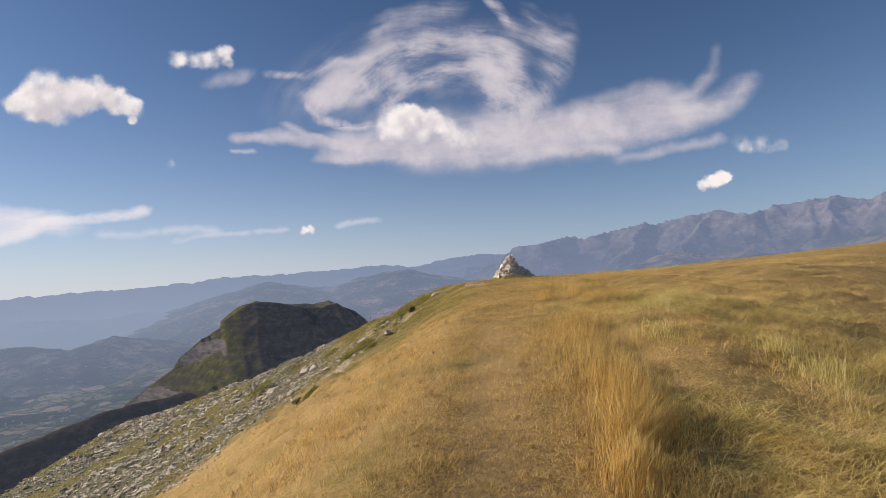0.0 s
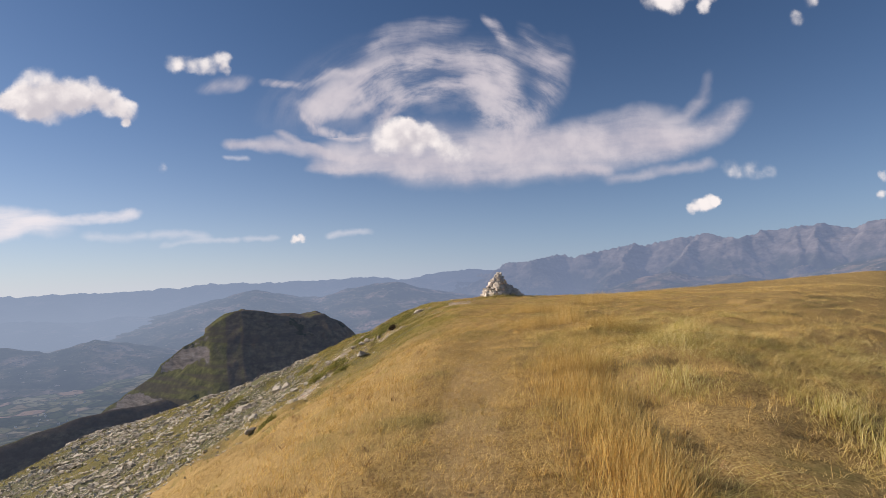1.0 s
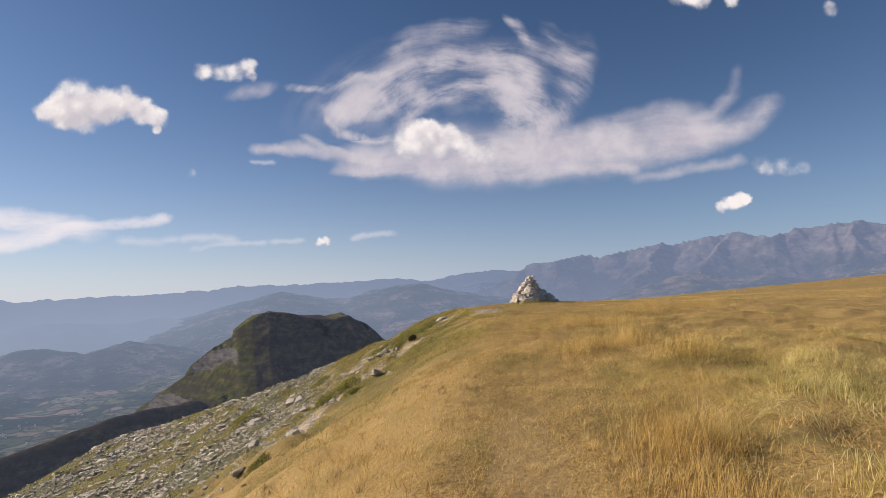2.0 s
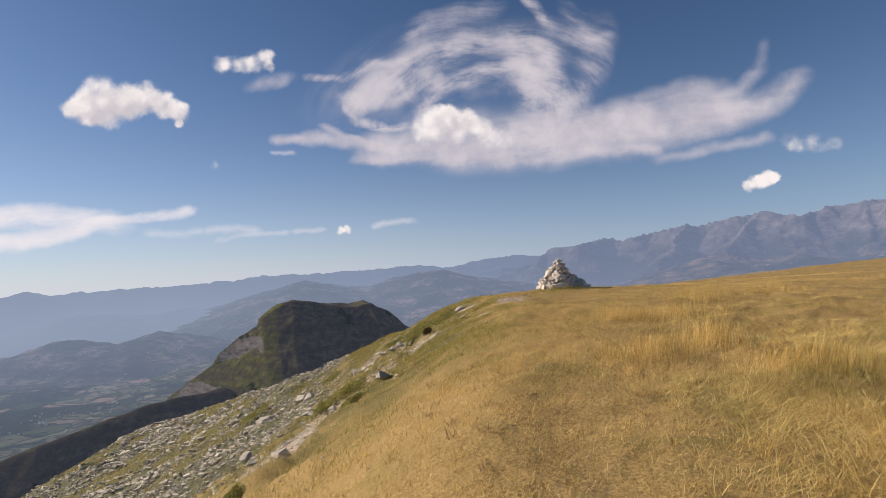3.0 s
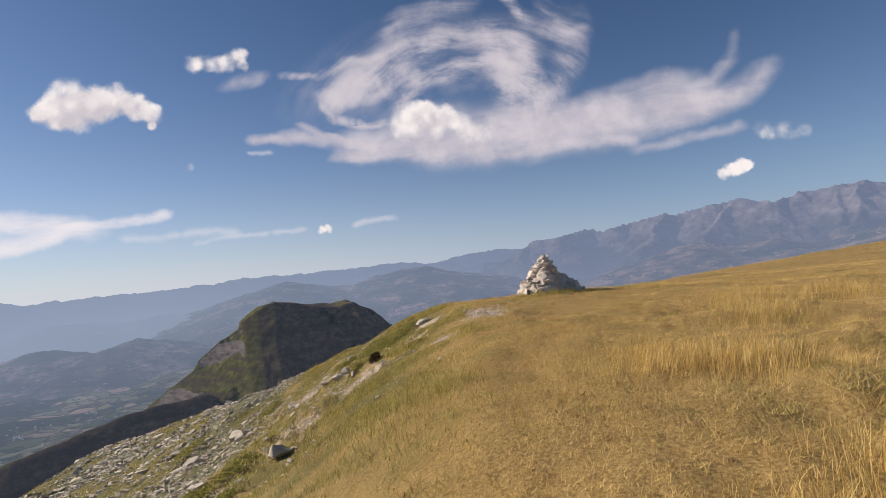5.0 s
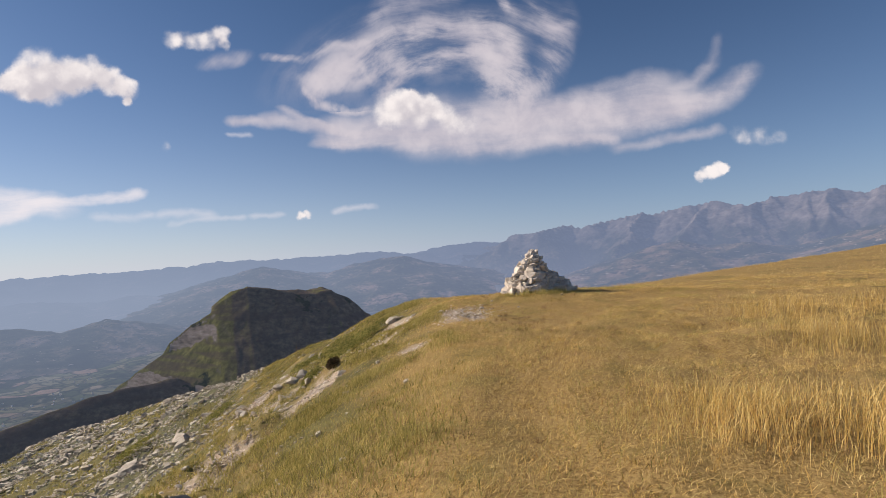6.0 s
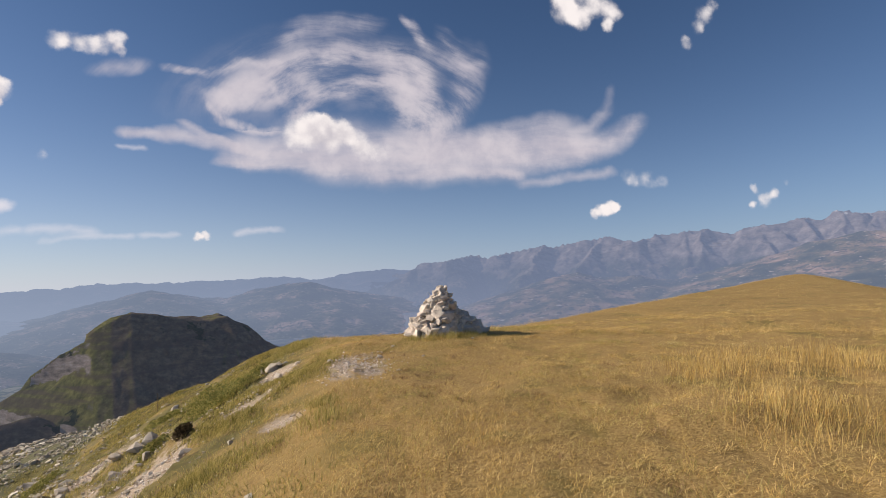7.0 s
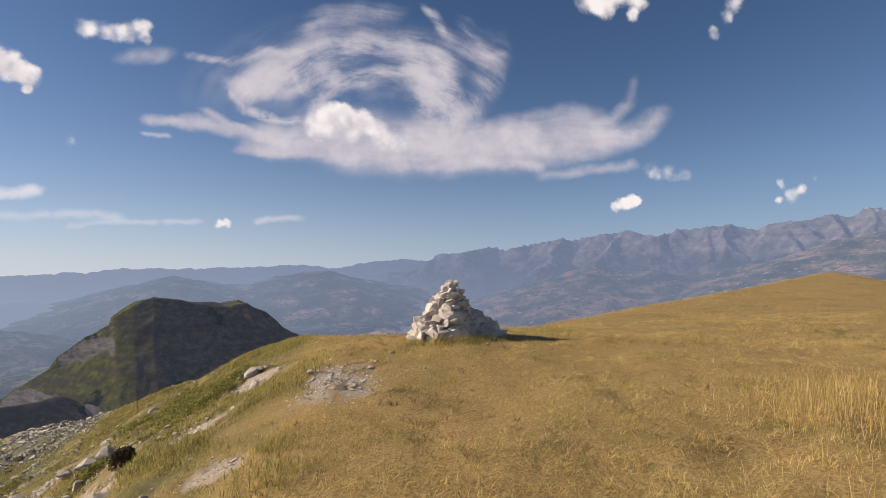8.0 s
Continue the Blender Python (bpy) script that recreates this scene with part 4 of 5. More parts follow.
def build_cairn():
    """A waymark of piled limestone: a steep cone with a lower heap against its lee side."""
    cx, cy = 4.55, 26.0
    base = float(ground_height(cx, cy)) - 0.05
    cairn = new("cairn")
    cairn.location = (cx, cy, base)
    tagged(cairn, "tall cone-shaped cairn of piled pale limestone blocks", "cairn")
    shapes = [worn_block("stone", 100 + k, (1, 1, 1), 13, 0.035, 0.05, "lime") for k in range(14)]
    def pile(ox, oy, levels, radius, drift, gap, seed):
        """Blocks packed over a cone: candidate places are taken while they keep their distance from those before."""
        q, taken = np.random.default_rng(seed), []
        for _ in range(9000):
            z = q.uniform(0.04, levels[-1])
            rad = float(np.interp(z, levels, radius))
            if q.random() > rad / radius[0] + 0.08:
                continue
            a = q.uniform(0, 6.2832)
            place = (ox + drift * z + rad * math.cos(a), oy + rad * math.sin(a), z)
            need = gap * q.uniform(0.7, 1.25)
            if all((place[0] - o[0]) ** 2 + (place[1] - o[1]) ** 2 + 1.7 * (place[2] - o[2]) ** 2 > need * need for o in taken):
                taken.append(place)
                large = q.random() < 0.42
                tall = q.uniform(0.28, 0.46) if large else q.uniform(0.15, 0.26)
                size = (q.uniform(0.42, 0.66) if large else q.uniform(0.24, 0.4), q.uniform(0.28, 0.42), tall)
                if z > 1.05:
                    size = (size[0] * 0.72, size[1] * 0.75, size[2] * 0.8)
                m = pose(place[0] - 0.09 * math.cos(a), place[1] - 0.09 * math.sin(a), z, q.uniform(-16, 16), q.uniform(-28, 28), math.degrees(a) + 90 + q.uniform(-25, 25)) @ Matrix.Diagonal((*size, 1))
                part_of(cairn, "stone", shapes[int(q.integers(len(shapes)))], m)

    pile(-0.06, 0.0, [0, 0.3, 0.6, 0.95, 1.25, 1.42], [0.96, 0.80, 0.62, 0.46, 0.32, 0.18], 0.20, 0.225, 3)
    pile(1.05, 0.2, [0, 0.2, 0.45, 0.72], [0.72, 0.58, 0.36, 0.12], -0.5, 0.20, 4)
    # capstones
    for k, (x, y, z, w) in enumerate(((0.24, -0.02, 1.40, 0.36), (0.20, 0.03, 1.5, 0.24))):
        part_of(cairn, "stone", shapes[k + 3], pose(x, y, z, 8 * k, -12, 40 * k) @ Matrix.Diagonal((w, w * 0.8, 0.13, 1)))
    # a dark core of small rubble behind the blocks
    core = bmesh.new()
    bmesh.ops.create_cone(core, cap_ends=True, segments=20, radius1=0.80, radius2=0.12, depth=1.34, matrix=Matrix.Translation((0.08, 0, 0.62)))
    bmesh.ops.subdivide_edges(core, edges=core.edges[:], cuts=3, use_grid_fill=True)
    for v in core.verts:
        v.co += Vector(noise.noise_vector(v.co * 5)) * 0.07
    me = bpy.data.meshes.new("rubble_core")
    core.to_mesh(me)
    core.free()
    me.materials.append(MAT["scree"])
    part_of(cairn, "rubble_core", me, Matrix())
    # two weathered sticks wedged between the upper stones
    for k, (x, y, z, tilt, turn, long) in enumerate(((-0.16, -0.24, 1.20, -38, 8, 0.4), (-0.36, -0.28, 0.98, -82, 4, 0.36))):
        st = bmesh.new()
        bmesh.ops.create_cone(st, cap_ends=True, segments=7, radius1=0.014, radius2=0.008, depth=long)
        for v in st.verts:
            v.co.x += 0.02 * math.sin(v.co.z * 9 + k)
        sm = bpy.data.meshes.new("stick")
        st.to_mesh(sm)
        st.free()
        sm.materials.append(MAT["wood"])
        stick = part_of(cairn, "stick", sm, pose(x, y, z, 0, tilt, turn))
        tagged(stick, "bleached grey wooden stick")


def build_rocks():
    """Single blocks lying on the edge of the meadow and on its flank."""
    spots = [(-0.3, 26.6, 0.42, 0.36), (-9.4, 29.2, 0.9, 0.75), (-12.5, 31.0, 1.1, 0.6), (-6.3, 27.4, 0.5, 0.4), (-5.0, 15.8, 0.5, 0.25), (-4.2, 15.2, 0.4, 0.2),
             (-4.7, 12.1, 0.6, 0.35), (-4.2, 12.8, 0.4, 0.25), (-0.1, 25.2, 0.4, 0.25), (0.4, 25.7, 0.3, 0.18), (-3.7, 29.6, 0.5, 0.4), (-5.5, 30.6, 0.6, 0.4),
             (-2.6, 22.6, 0.35, 0.22), (-3.2, 22.9, 0.45, 0.28), (-3.7, 24.0, 0.5, 0.3), (-2.9, 20.9, 0.4, 0.25), (-4.4, 21.6, 0.4, 0.26), (-1.2, 20.2, 0.28, 0.16),
             (-0.2, 18.9, 0.2, 0.14), (1.3, 23.0, 0.26, 0.13), (2.5, 22.8, 0.2, 0.1), (-6.5, 19.6, 0.5, 0.35),
             (-7.2, 22.5, 0.6, 0.4), (-8.0, 25.4, 0.7, 0.4), (-6.0, 13.5, 0.5, 0.4), (-5.6, 10.4, 0.45, 0.3), (-7.4, 16.4, 0.6, 0.4), (-10.2, 33.4, 0.8, 0.5),
             (-3.4, 18.6, 0.35, 0.2), (-2.2, 24.5, 0.4, 0.26), (-5.2, 24.6, 0.45, 0.3), (-14.5, 32.8, 1.0, 0.6), (-11.0, 27.6, 0.8, 0.5), (3.5, 22.4, 0.14, 0.08),
             (3.0, 24.4, 0.18, 0.09), (5.3, 24.5, 0.16, 0.1), (-10.6, 31.7, 1.25, 0.8), (-13.5, 32.3, 1.5, 0.6), (-6.0, 26.5, 0.6, 0.4), (-4.6, 28.4, 0.7, 0.4), (-3.6, 26.0, 0.6, 0.35), (-3.8, 25.7, 0.7, 0.4), (-4.4, 25.9, 0.5, 0.3), (-0.45, 26.6, 0.6, 0.45), (-0.1, 26.9, 0.45, 0.35), (-0.9, 28.3, 0.5, 0.35), (-2.9, 17.0, 0.3, 0.2)]
    shapes = [worn_block("limestone_rock", 40 + k, (1.0, 0.75, 0.6)) for k in range(7)]
    r = np.random.default_rng(12)
    while len(spots) < 120:
        y = float(r.uniform(14, 36))
        x = float(np.interp(y, [0, 10, 20, 27, 33], [-0.2, 1.4, 1.8, 2.0, 0.8]) - r.uniform(4.2, 10.5))
        wide = float(np.clip(r.lognormal(-1.45, 0.4), 0.12, 0.5))
        spots.append((x, y, wide, wide * float(r.uniform(0.45, 0.8))))
    for k, (x, y, wide, tall) in enumerate(spots):
        wide, tall = 0.85 * wide, 0.85 * tall
        ob = new("limestone_rock", shapes[k % len(shapes)])
        ob.matrix_world = pose(x, y, float(ground_height(x, y)) + tall * 0.12, r.uniform(-14, 14), r.uniform(-14, 14), r.uniform(0, 360)) @ Matrix.Diagonal((wide, wide * r.uniform(0.8, 1.25), tall * 1.5, 1))
        big = wide > 0.6
        tagged(ob, "large pale limestone block on the stony slope" if big else "pale limestone block half sunk in short turf", "rock", "limestone blocks")


def scatter_stones(name, label, x, y, size, seed, flat=0.6, sink=0.2, mat="scree"):
    """Many small angular stones as one mesh."""
    r = np.random.default_rng(seed)
    count = len(x)
    bm = bmesh.new()
    bmesh.ops.create_cube(bm, size=0.78)
    bmesh.ops.triangulate(bm, faces=bm.faces[:])
    v0 = np.array([v.co[:] for v in bm.verts])
    f0 = np.array([[v.index for v in f.verts] for f in bm.faces])
    bm.free()
    v = v0[None] * r.uniform(0.6, 1.3, (count, len(v0), 3))
    v = v * np.stack([r.uniform(0.8, 1.4, count), r.uniform(0.7, 1.1, count), r.uniform(0.7, 1.2, count) * flat], -1)[:, None]
    a, b = r.uniform(0, 6.283, count), r.normal(0, 0.35, count)
    ca, sa, cb, sb_ = np.cos(a)[:, None], np.sin(a)[:, None], np.cos(b)[:, None], np.sin(b)[:, None]
    vx, vz = v[..., 0] * cb - v[..., 2] * sb_, v[..., 0] * sb_ + v[..., 2] * cb
    wx, wy = vx * ca - v[..., 1] * sa, vx * sa + v[..., 1] * ca
    z = ground_height(x, y)
    out = np.stack([wx * size[:, None] + x[:, None], wy * size[:, None] + y[:, None], vz * size[:, None] + (z + size * flat * (0.5 - sink) * 0.6)[:, None]], -1)
    faces = (f0[None] + (np.arange(count) * len(v0))[:, None, None]).reshape(-1, 3)
    ob = mesh_from(name, out.reshape(-1, 3), faces, [MAT[mat]], smooth_shade=False)
    return tagged(ob, label, "stones", kind="stuff")


def build_scree():
    r = np.random.default_rng(21)
    # the stony flank
    n = 62000
    y = 6 + 95 * r.random(n) ** 1.15
    x = -np.abs(r.normal(0, 1, n)) * (6 + 0.42 * y) - 1
    d = flank_depth(x, y)
    clump = fbm(x * 0.16, y * 0.16, 3, 91) + 0.4 * fbm(x * 0.7, y * 0.7, 2, 95)
    keep = (d > 6.0) & (r.random(n) < smooth(7.5, 13.5, d) * (1 - 0.85 * moss_cover(x, y)) * 0.95) & (beyond_rim(x, y) < 4)
    x, y = x[keep], y[keep]
    size = np.clip(r.lognormal(-2.75, 0.5, len(x)), 0.04, 0.2) * (1 + 0.018 * y) * (0.8 + 0.9 * smooth(10, 24, flank_depth(x, y)))
    scatter_stones("scree", "grey broken limestone scree on the steep flank", x, y, size, 5)
    # smaller rubble, thick between the coarse stones on the nearer part of the flank
    n = 46000
    y = r.uniform(5, 42, n)
    x = np.interp(y, [0, 10, 20, 27, 33, 50], [-0.2, 1.4, 1.8, 2.0, 0.8, -2.2]) - 3.4 - 24 * r.random(n) ** 1.25
    d = flank_depth(x, y)
    patch = fbm(x * 0.33, y * 0.33, 3, 97) + 0.5 * fbm(x * 1.1, y * 1.1, 2, 99)
    keep = r.random(n) < (0.03 + 0.97 * smooth(6.0, 11.0, d)) * smooth(-0.35, 0.35, patch + 0.25) * (1 - 0.38 * moss_cover(x, y))
    x, y = x[keep], y[keep]
    scatter_stones("rubble", "small grey limestone rubble packed between turf patches", x, y, np.clip(r.lognormal(-3.05, 0.5, len(x)), 0.025, 0.15) * (1 + 0.012 * y), 9)
    # gravel in the worn patches
    xs, ys = [], []
    for bx, by, long, wide in BARE:
        k = int(1050 * long * wide) + 40
        xs.append(bx + r.normal(0, 0.55, k) * wide)
        ys.append(by + r.normal(0, 0.55, k) * long)
    x, y = np.concatenate(xs), np.concatenate(ys)
    size = np.clip(r.lognormal(-3.75, 0.5, len(x)), 0.012, 0.085)
    scatter_stones("gravel", "pale loose gravel on worn bare soil", x, y, size, 6, mat="gravel")
    # stray stones in the turf along the edge
    n = 1700
    y, x = r.uniform(13, 34, n), r.uniform(-8, 2.5, n)
    keep = (r.random(n) < 0.7 * smooth(0.5, 3.0, flank_depth(x, y)))
    x, y = x[keep], y[keep]
    scatter_stones("stray_stones", "small pale stones strewn in short turf", x, y, np.clip(r.lognormal(-3.1, 0.55, len(x)), 0.02, 0.15), 8)


build_rocks()
build_scree()
# ---------------------------------------------------------------- grass
def grow(name, label, x, y, tall, wide, lean, mat, seed, head=0.0, wind=(0.30, -0.12), heading=None, droop=0.0):
    """Blades as one mesh: each is a bent tapering strip; head widens it near the tip into a seed head, droop bows it back to the ground."""
    r = np.random.default_rng(seed)
    n = len(x)
    z = ground_height(x, y) - 0.01
    a = r.uniform(0, 6.2832, n)
    side = np.stack([np.cos(a), np.sin(a), np.zeros(n)], -1)
    b = r.uniform(0, 6.2832, n) if heading is None else heading + r.normal(0, 0.7, n)
    push = np.stack([np.cos(b) + wind[0], np.sin(b) + wind[1]], -1) * (lean * r.uniform(0.3, 1.3, n))[:, None]
    sag = droop * r.uniform(0.55, 1.1, n)
    root = np.stack([x, y, z], -1)
    bent = head or droop
    rows = [(0.0, 1.0), (0.45, 0.85), (0.8, 0.55 + head), (1.0, 0.0)] if bent else [(0.0, 1.0), (0.55, 0.8), (1.0, 0.0)]
    out = []
    for h, w in rows:
        bend = h ** (1.8 if not droop else 1.25)
        rise = tall * h * np.sqrt(np.clip(1 - np.minimum(lean, 1.4) ** 2 * 0.35 * h, 0.05, 1)) * (1 - sag * h)
        mid = root + np.stack([push[:, 0] * tall * bend, push[:, 1] * tall * bend, rise], -1)
        if w == 0:
            out.append(mid)
        else:
            out += [mid - side * (wide * w * 0.5)[:, None], mid + side * (wide * w * 0.5)[:, None]]
    verts = np.stack(out, 1).reshape(-1, 3)
    tri = np.array([(0, 1, 3), (0, 3, 2), (2, 3, 5), (2, 5, 4), (4, 5, 6)] if bent else [(0, 1, 3), (0, 3, 2), (2, 3, 4)])
    faces = (tri[None] + (np.arange(n) * (7 if bent else 5))[:, None, None]).reshape(-1, 3)
    ob = mesh_from(name, verts, faces, [MAT[mat]], smooth_shade=True)
    return tagged(ob, label, "grass", kind="stuff")


def tall_field(x, y):
    """Where the tall golden grass stands, 0 to 1."""
    s = x - trail_x(y)
    patch = fbm(x * 0.42, y * 0.42, 3, 131)
    strip = np.exp(-((s - 1.45) / 0.55) ** 2) * (1 - smooth(0, 6, y))
    right = smooth(1.2, 2.8, s) * smooth(-0.35, 0.5, patch) * smooth(1, 7, y) * (0.5 - 0.36 * smooth(7, 14, y))
    left = np.exp(-((s + 1.9) / 0.85) ** 2) * (1 - smooth(3, 8, y)) * smooth(-0.3, 0.5, patch) * 0.4
    east = smooth(6, 12, s) * smooth(0.0, 0.6, patch) * 0.22
    lee = smooth(3.5, 7.0, np.hypot(x - 4.6, y - 26)) * (1 - 0.6 * smooth(16, 24, y))
    return np.maximum(np.maximum(strip, right), np.maximum(left, east)) * lee


def sample(count, seed, near=1.0):
    """Places on the meadow, thicker along the stretch that is walked."""
    r = np.random.default_rng(seed)
    y = -6.5 + 38 * r.random(count) ** near
    half = 5.5 + 0.62 * (y + 6.5) ** 0.9
    x = trail_x(y) + r.normal(0, 0.62, count) * half
    keep = (beyond_rim(x, y) < 3) & (x < 40)
    return x[keep], y[keep], r


def build_grass():
    # short dry turf, standing in small tufts with worn gaps between them
    x, y, r = sample(21500, 301, 1.0)
    each = 12
    k = np.repeat(np.arange(len(x)), each)
    out = r.uniform(0, 6.2832, len(k))
    spread = (0.022 + 0.03 * r.random(len(x)))[k] * np.sqrt(r.random(len(k))) * 1.6
    lush = r.lognormal(0.0, 0.35, len(x))[k]
    x, y = x[k] + spread * np.cos(out), y[k] + spread * np.sin(out)
    d, bare = flank_depth(x, y), bare_ground(x, y)
    s = np.abs(x - trail_x(y))
    patch = fbm(x * 0.6, y * 0.6, 3, 141)
    keep = r.random(len(x)) < (1 - smooth(2.0, 6.5, d)) * (1 - 0.75 * smooth(1.2, 3.8, d) * smooth(6, 11, y)) * (1 - (0.35 + 0.35 * smooth(11, 16, y)) * smooth(0.5, 2.4, d) * smooth(7, 11, y)) * (1 - 0.95 * smooth(0.25, 0.6, bare))
    x, y, patch, s, out, lush = x[keep], y[keep], patch[keep], s[keep], out[keep], lush[keep]
    tall = (0.085 + 0.045 * patch + 0.05 * r.random(len(x)) ** 2) * (0.55 + 0.45 * smooth(0.2, 1.0, s)) * lush * (1 - 0.35 * smooth(6, 13, y))
    grow("dry_turf", "short dry straw-coloured turf of the summit meadow", x, y, np.clip(tall, 0.03, 0.24), 0.0030 + 0.00010 * np.clip(y - 16, 0, 30) + 0.0020 * r.random(len(x)), 0.6 + 1.1 * r.random(len(x)) + 0.4 * smooth(7, 14, y), "straw", 302, heading=out)
    # flattened stubble along the trodden line
    r = np.random.default_rng(306)
    n = 46000
    y = -4.5 + 22 * r.random(n) ** 1.2
    x = trail_x(y) + r.normal(0, 0.75, n) * (1 + 0.03 * (y + 4))
    keep = (r.random(n) < 1 - smooth(0.25, 0.6, bare_ground(x, y))) & (r.random(n) > smooth(0.2, 2.0, flank_depth(x, y)) * smooth(6, 10, y)) & (flank_depth(x, y) < 3)
    x, y = x[keep], y[keep]
    grow("trodden_stubble", "fine trodden stubble of dead grass on the trail", x, y, r.uniform(0.03, 0.1, len(x)), 0.0024 + 0.0001 * np.clip(y, 0, 40) + 0.0016 * r.random(len(x)), r.uniform(0.7, 1.9, len(x)), "straw", 307)
    # close-grazed undergrowth near the summit
    r = np.random.default_rng(308)
    n = 80000
    y = 7 + 20 * r.random(n) ** 1.2
    x = trail_x(y) + r.uniform(-4.0, 8.5, n)
    keep = (r.random(n) < (1 - smooth(1.0, 4.5, flank_depth(x, y))) * (1 - smooth(0.25, 0.6, bare_ground(x, y))))
    x, y = x[keep], y[keep]
    grow("grazed_turf", "close-grazed dry turf near the summit", x, y, r.uniform(0.025, 0.07, len(x)), 0.0032 + 0.0022 * r.random(len(x)), r.uniform(0.8, 2.0, len(x)), "straw", 309)
    # matted half-green grass on the eastern side, combed down bunch by bunch
    x, y, r = sample(17000, 311, 1.25)
    s = x - trail_x(y)
    patch = fbm(x * 0.35, y * 0.35, 3, 151)
    keep = r.random(len(x)) < smooth(0.6, 2.4, s) * smooth(-0.6, 0.25, patch) * (1 - 0.6 * tall_field(x, y)) * (1 - 0.8 * smooth(7, 12, y))
    x, y = x[keep], y[keep]
    each = 22
    k = np.repeat(np.arange(len(x)), each)
    comb, bunch = r.uniform(0, 6.2832, len(x))[k], r.uniform(0.7, 1.25, len(x))[k]
    x, y = x[k] + r.normal(0, 0.11, len(k)), y[k] + r.normal(0, 0.11, len(k))
    high = r.uniform(0.24, 0.5, len(x)) * bunch * (1 - 0.6 * smooth(5, 14, y))
    thin = 0.0032 + 0.00012 * np.clip(y - 16, 0, 30) + 0.0018 * r.random(len(x))
    lean = r.uniform(0.8, 1.9, len(x))
    fresh = fbm(x * 0.8, y * 0.8, 3, 157) + r.normal(0, 0.25, len(x)) > 0.25
    for name, label, mat, pick in (("matted_grass", "flattened straw-coloured grass lying in tangled mats", "mat", ~fresh), ("fresh_matted_grass", "flattened yellow-green grass lying in tangled mats", "fresh", fresh)):
        grow(name, label, x[pick], y[pick], high[pick], thin[pick], lean[pick], mat, 312, heading=comb[pick], droop=0.8)
    # tall golden stems
    x, y, r = sample(360000, 321, 1.25)
    t = tall_field(x, y)
    keep = r.random(len(x)) < t * 0.85
    x, y, t = x[keep], y[keep], t[keep]
    tuft = 0.75 + 0.45 * fbm(x * 1.6, y * 1.6, 2, 161)
    tall = np.clip((0.13 + 0.27 * t) * tuft * r.uniform(0.7, 1.2, len(x)), 0.08, 0.62) * (1 - 0.3 * smooth(8, 16, y))
    grow("tall_golden_grass", "tall golden dry grass with pale seed heads", x, y, tall, 0.0020 + 0.00007 * np.clip(y, 0, 40) + 0.0013 * r.random(len(x)), r.uniform(0.25, 1.1, len(x)) + 0.5 * smooth(7, 14, y), "gold", 322, head=0.15)
    # green tufts along the western edge and between the stones
    r = np.random.default_rng(331)
    n = 240000
    y = r.uniform(6, 40, n)
    x = np.interp(y, [-60, -10, 0, 10, 20, 27, 33, 50], [-6, -1.2, -0.2, 1.4, 1.8, 2.0, 0.8, -2.2]) - np.abs(r.normal(0, 1, n)) * (3.0 + 0.10 * np.clip(y, 0, 60))
    d = flank_depth(x, y)
    clump = fbm(x * 0.55, y * 0.55, 3, 171)
    keep = (r.random(n) < smooth(0.9 - 0.9 * smooth(7, 11, y), 3.2 - 1.6 * smooth(7, 11, y), d) * smooth(-0.7, 0.1, clump) * (0.2 + 0.8 * smooth(9, 17, y))) & (bare_ground(x, y) < 0.4) & (beyond_rim(x, y) < 3)
    x, y, clump = x[keep], y[keep], clump[keep]
    grow("green_turf", "greenish grass tufts between limestone blocks", x, y, r.uniform(0.05, 0.11, len(x)) * (1 + 0.8 * np.clip(clump, 0, 1)), 0.0038 + 0.00022 * np.clip(y, 0, 50) + 0.003 * r.random(len(x)), r.uniform(0.4, 1.1, len(x)), "green", 332)
    # olive tufts strewn over the drier turf near the summit
    r = np.random.default_rng(336)
    n = 72000
    y = r.uniform(6, 30, n)
    x = trail_x(y) + r.uniform(-5.5, 6.5, n)
    clump = fbm(x * 0.8, y * 0.8, 3, 173)
    keep = (r.random(n) < smooth(0.0, 0.55, clump + 0.28 * smooth(1.0, -3.0, x - trail_x(y)))) & (bare_ground(x, y) < 0.35) & (flank_depth(x, y) < 3) & (np.hypot(x - 4.6, y - 26) > 1.6)
    x, y = x[keep], y[keep]
    grow("olive_turf", "olive tufts strewn through dry summit turf", x, y, r.uniform(0.06, 0.14, len(x)), 0.0028 + 0.00016 * np.clip(y - 16, 0, 30) + 0.002 * r.random(len(x)), r.uniform(0.6, 1.4, len(x)), "green", 337)
    # coarse turf between the stones further down the flank
    r = np.random.default_rng(361)
    n = 80000
    y = 12 + 88 * r.random(n) ** 1.1
    x = -np.abs(r.normal(0, 1, n)) * (7 + 0.42 * y) - 2
    d = flank_depth(x, y)
    keep = (d > 4.5) & (r.random(n) < moss_cover(x, y) * 0.9) & (beyond_rim(x, y) < 3)
    x, y, d = x[keep], y[keep], d[keep]
    grow("flank_turf", "coarse olive turf between the stones of the flank", x, y, r.uniform(0.08, 0.2, len(x)) * (1 + 0.012 * y), 0.012 + 0.0006 * y, r.uniform(0.4, 1.2, len(x)), "green", 362)
    # withered brown herbs scattered through the turf
    x, y, r = sample(900, 351, 1.0)
    keep = (flank_depth(x, y) < 4) & (np.abs(x - trail_x(y)) < 9) & (np.abs(x - trail_x(y)) > 0.7 * (y < 9))
    x, y = x[keep], y[keep]
    for bx, by, many in ((3.0, 20.7, 13), (3.1, 19.7, 12), (2.85, 18.7, 12), (4.3, 18.3, 7), (2.2, 23.3, 12), (-0.6, 21.3, 10)):
        x, y = np.concatenate([x, bx + r.normal(0, 0.3, many)]), np.concatenate([y, by + r.normal(0, 0.45, many)])
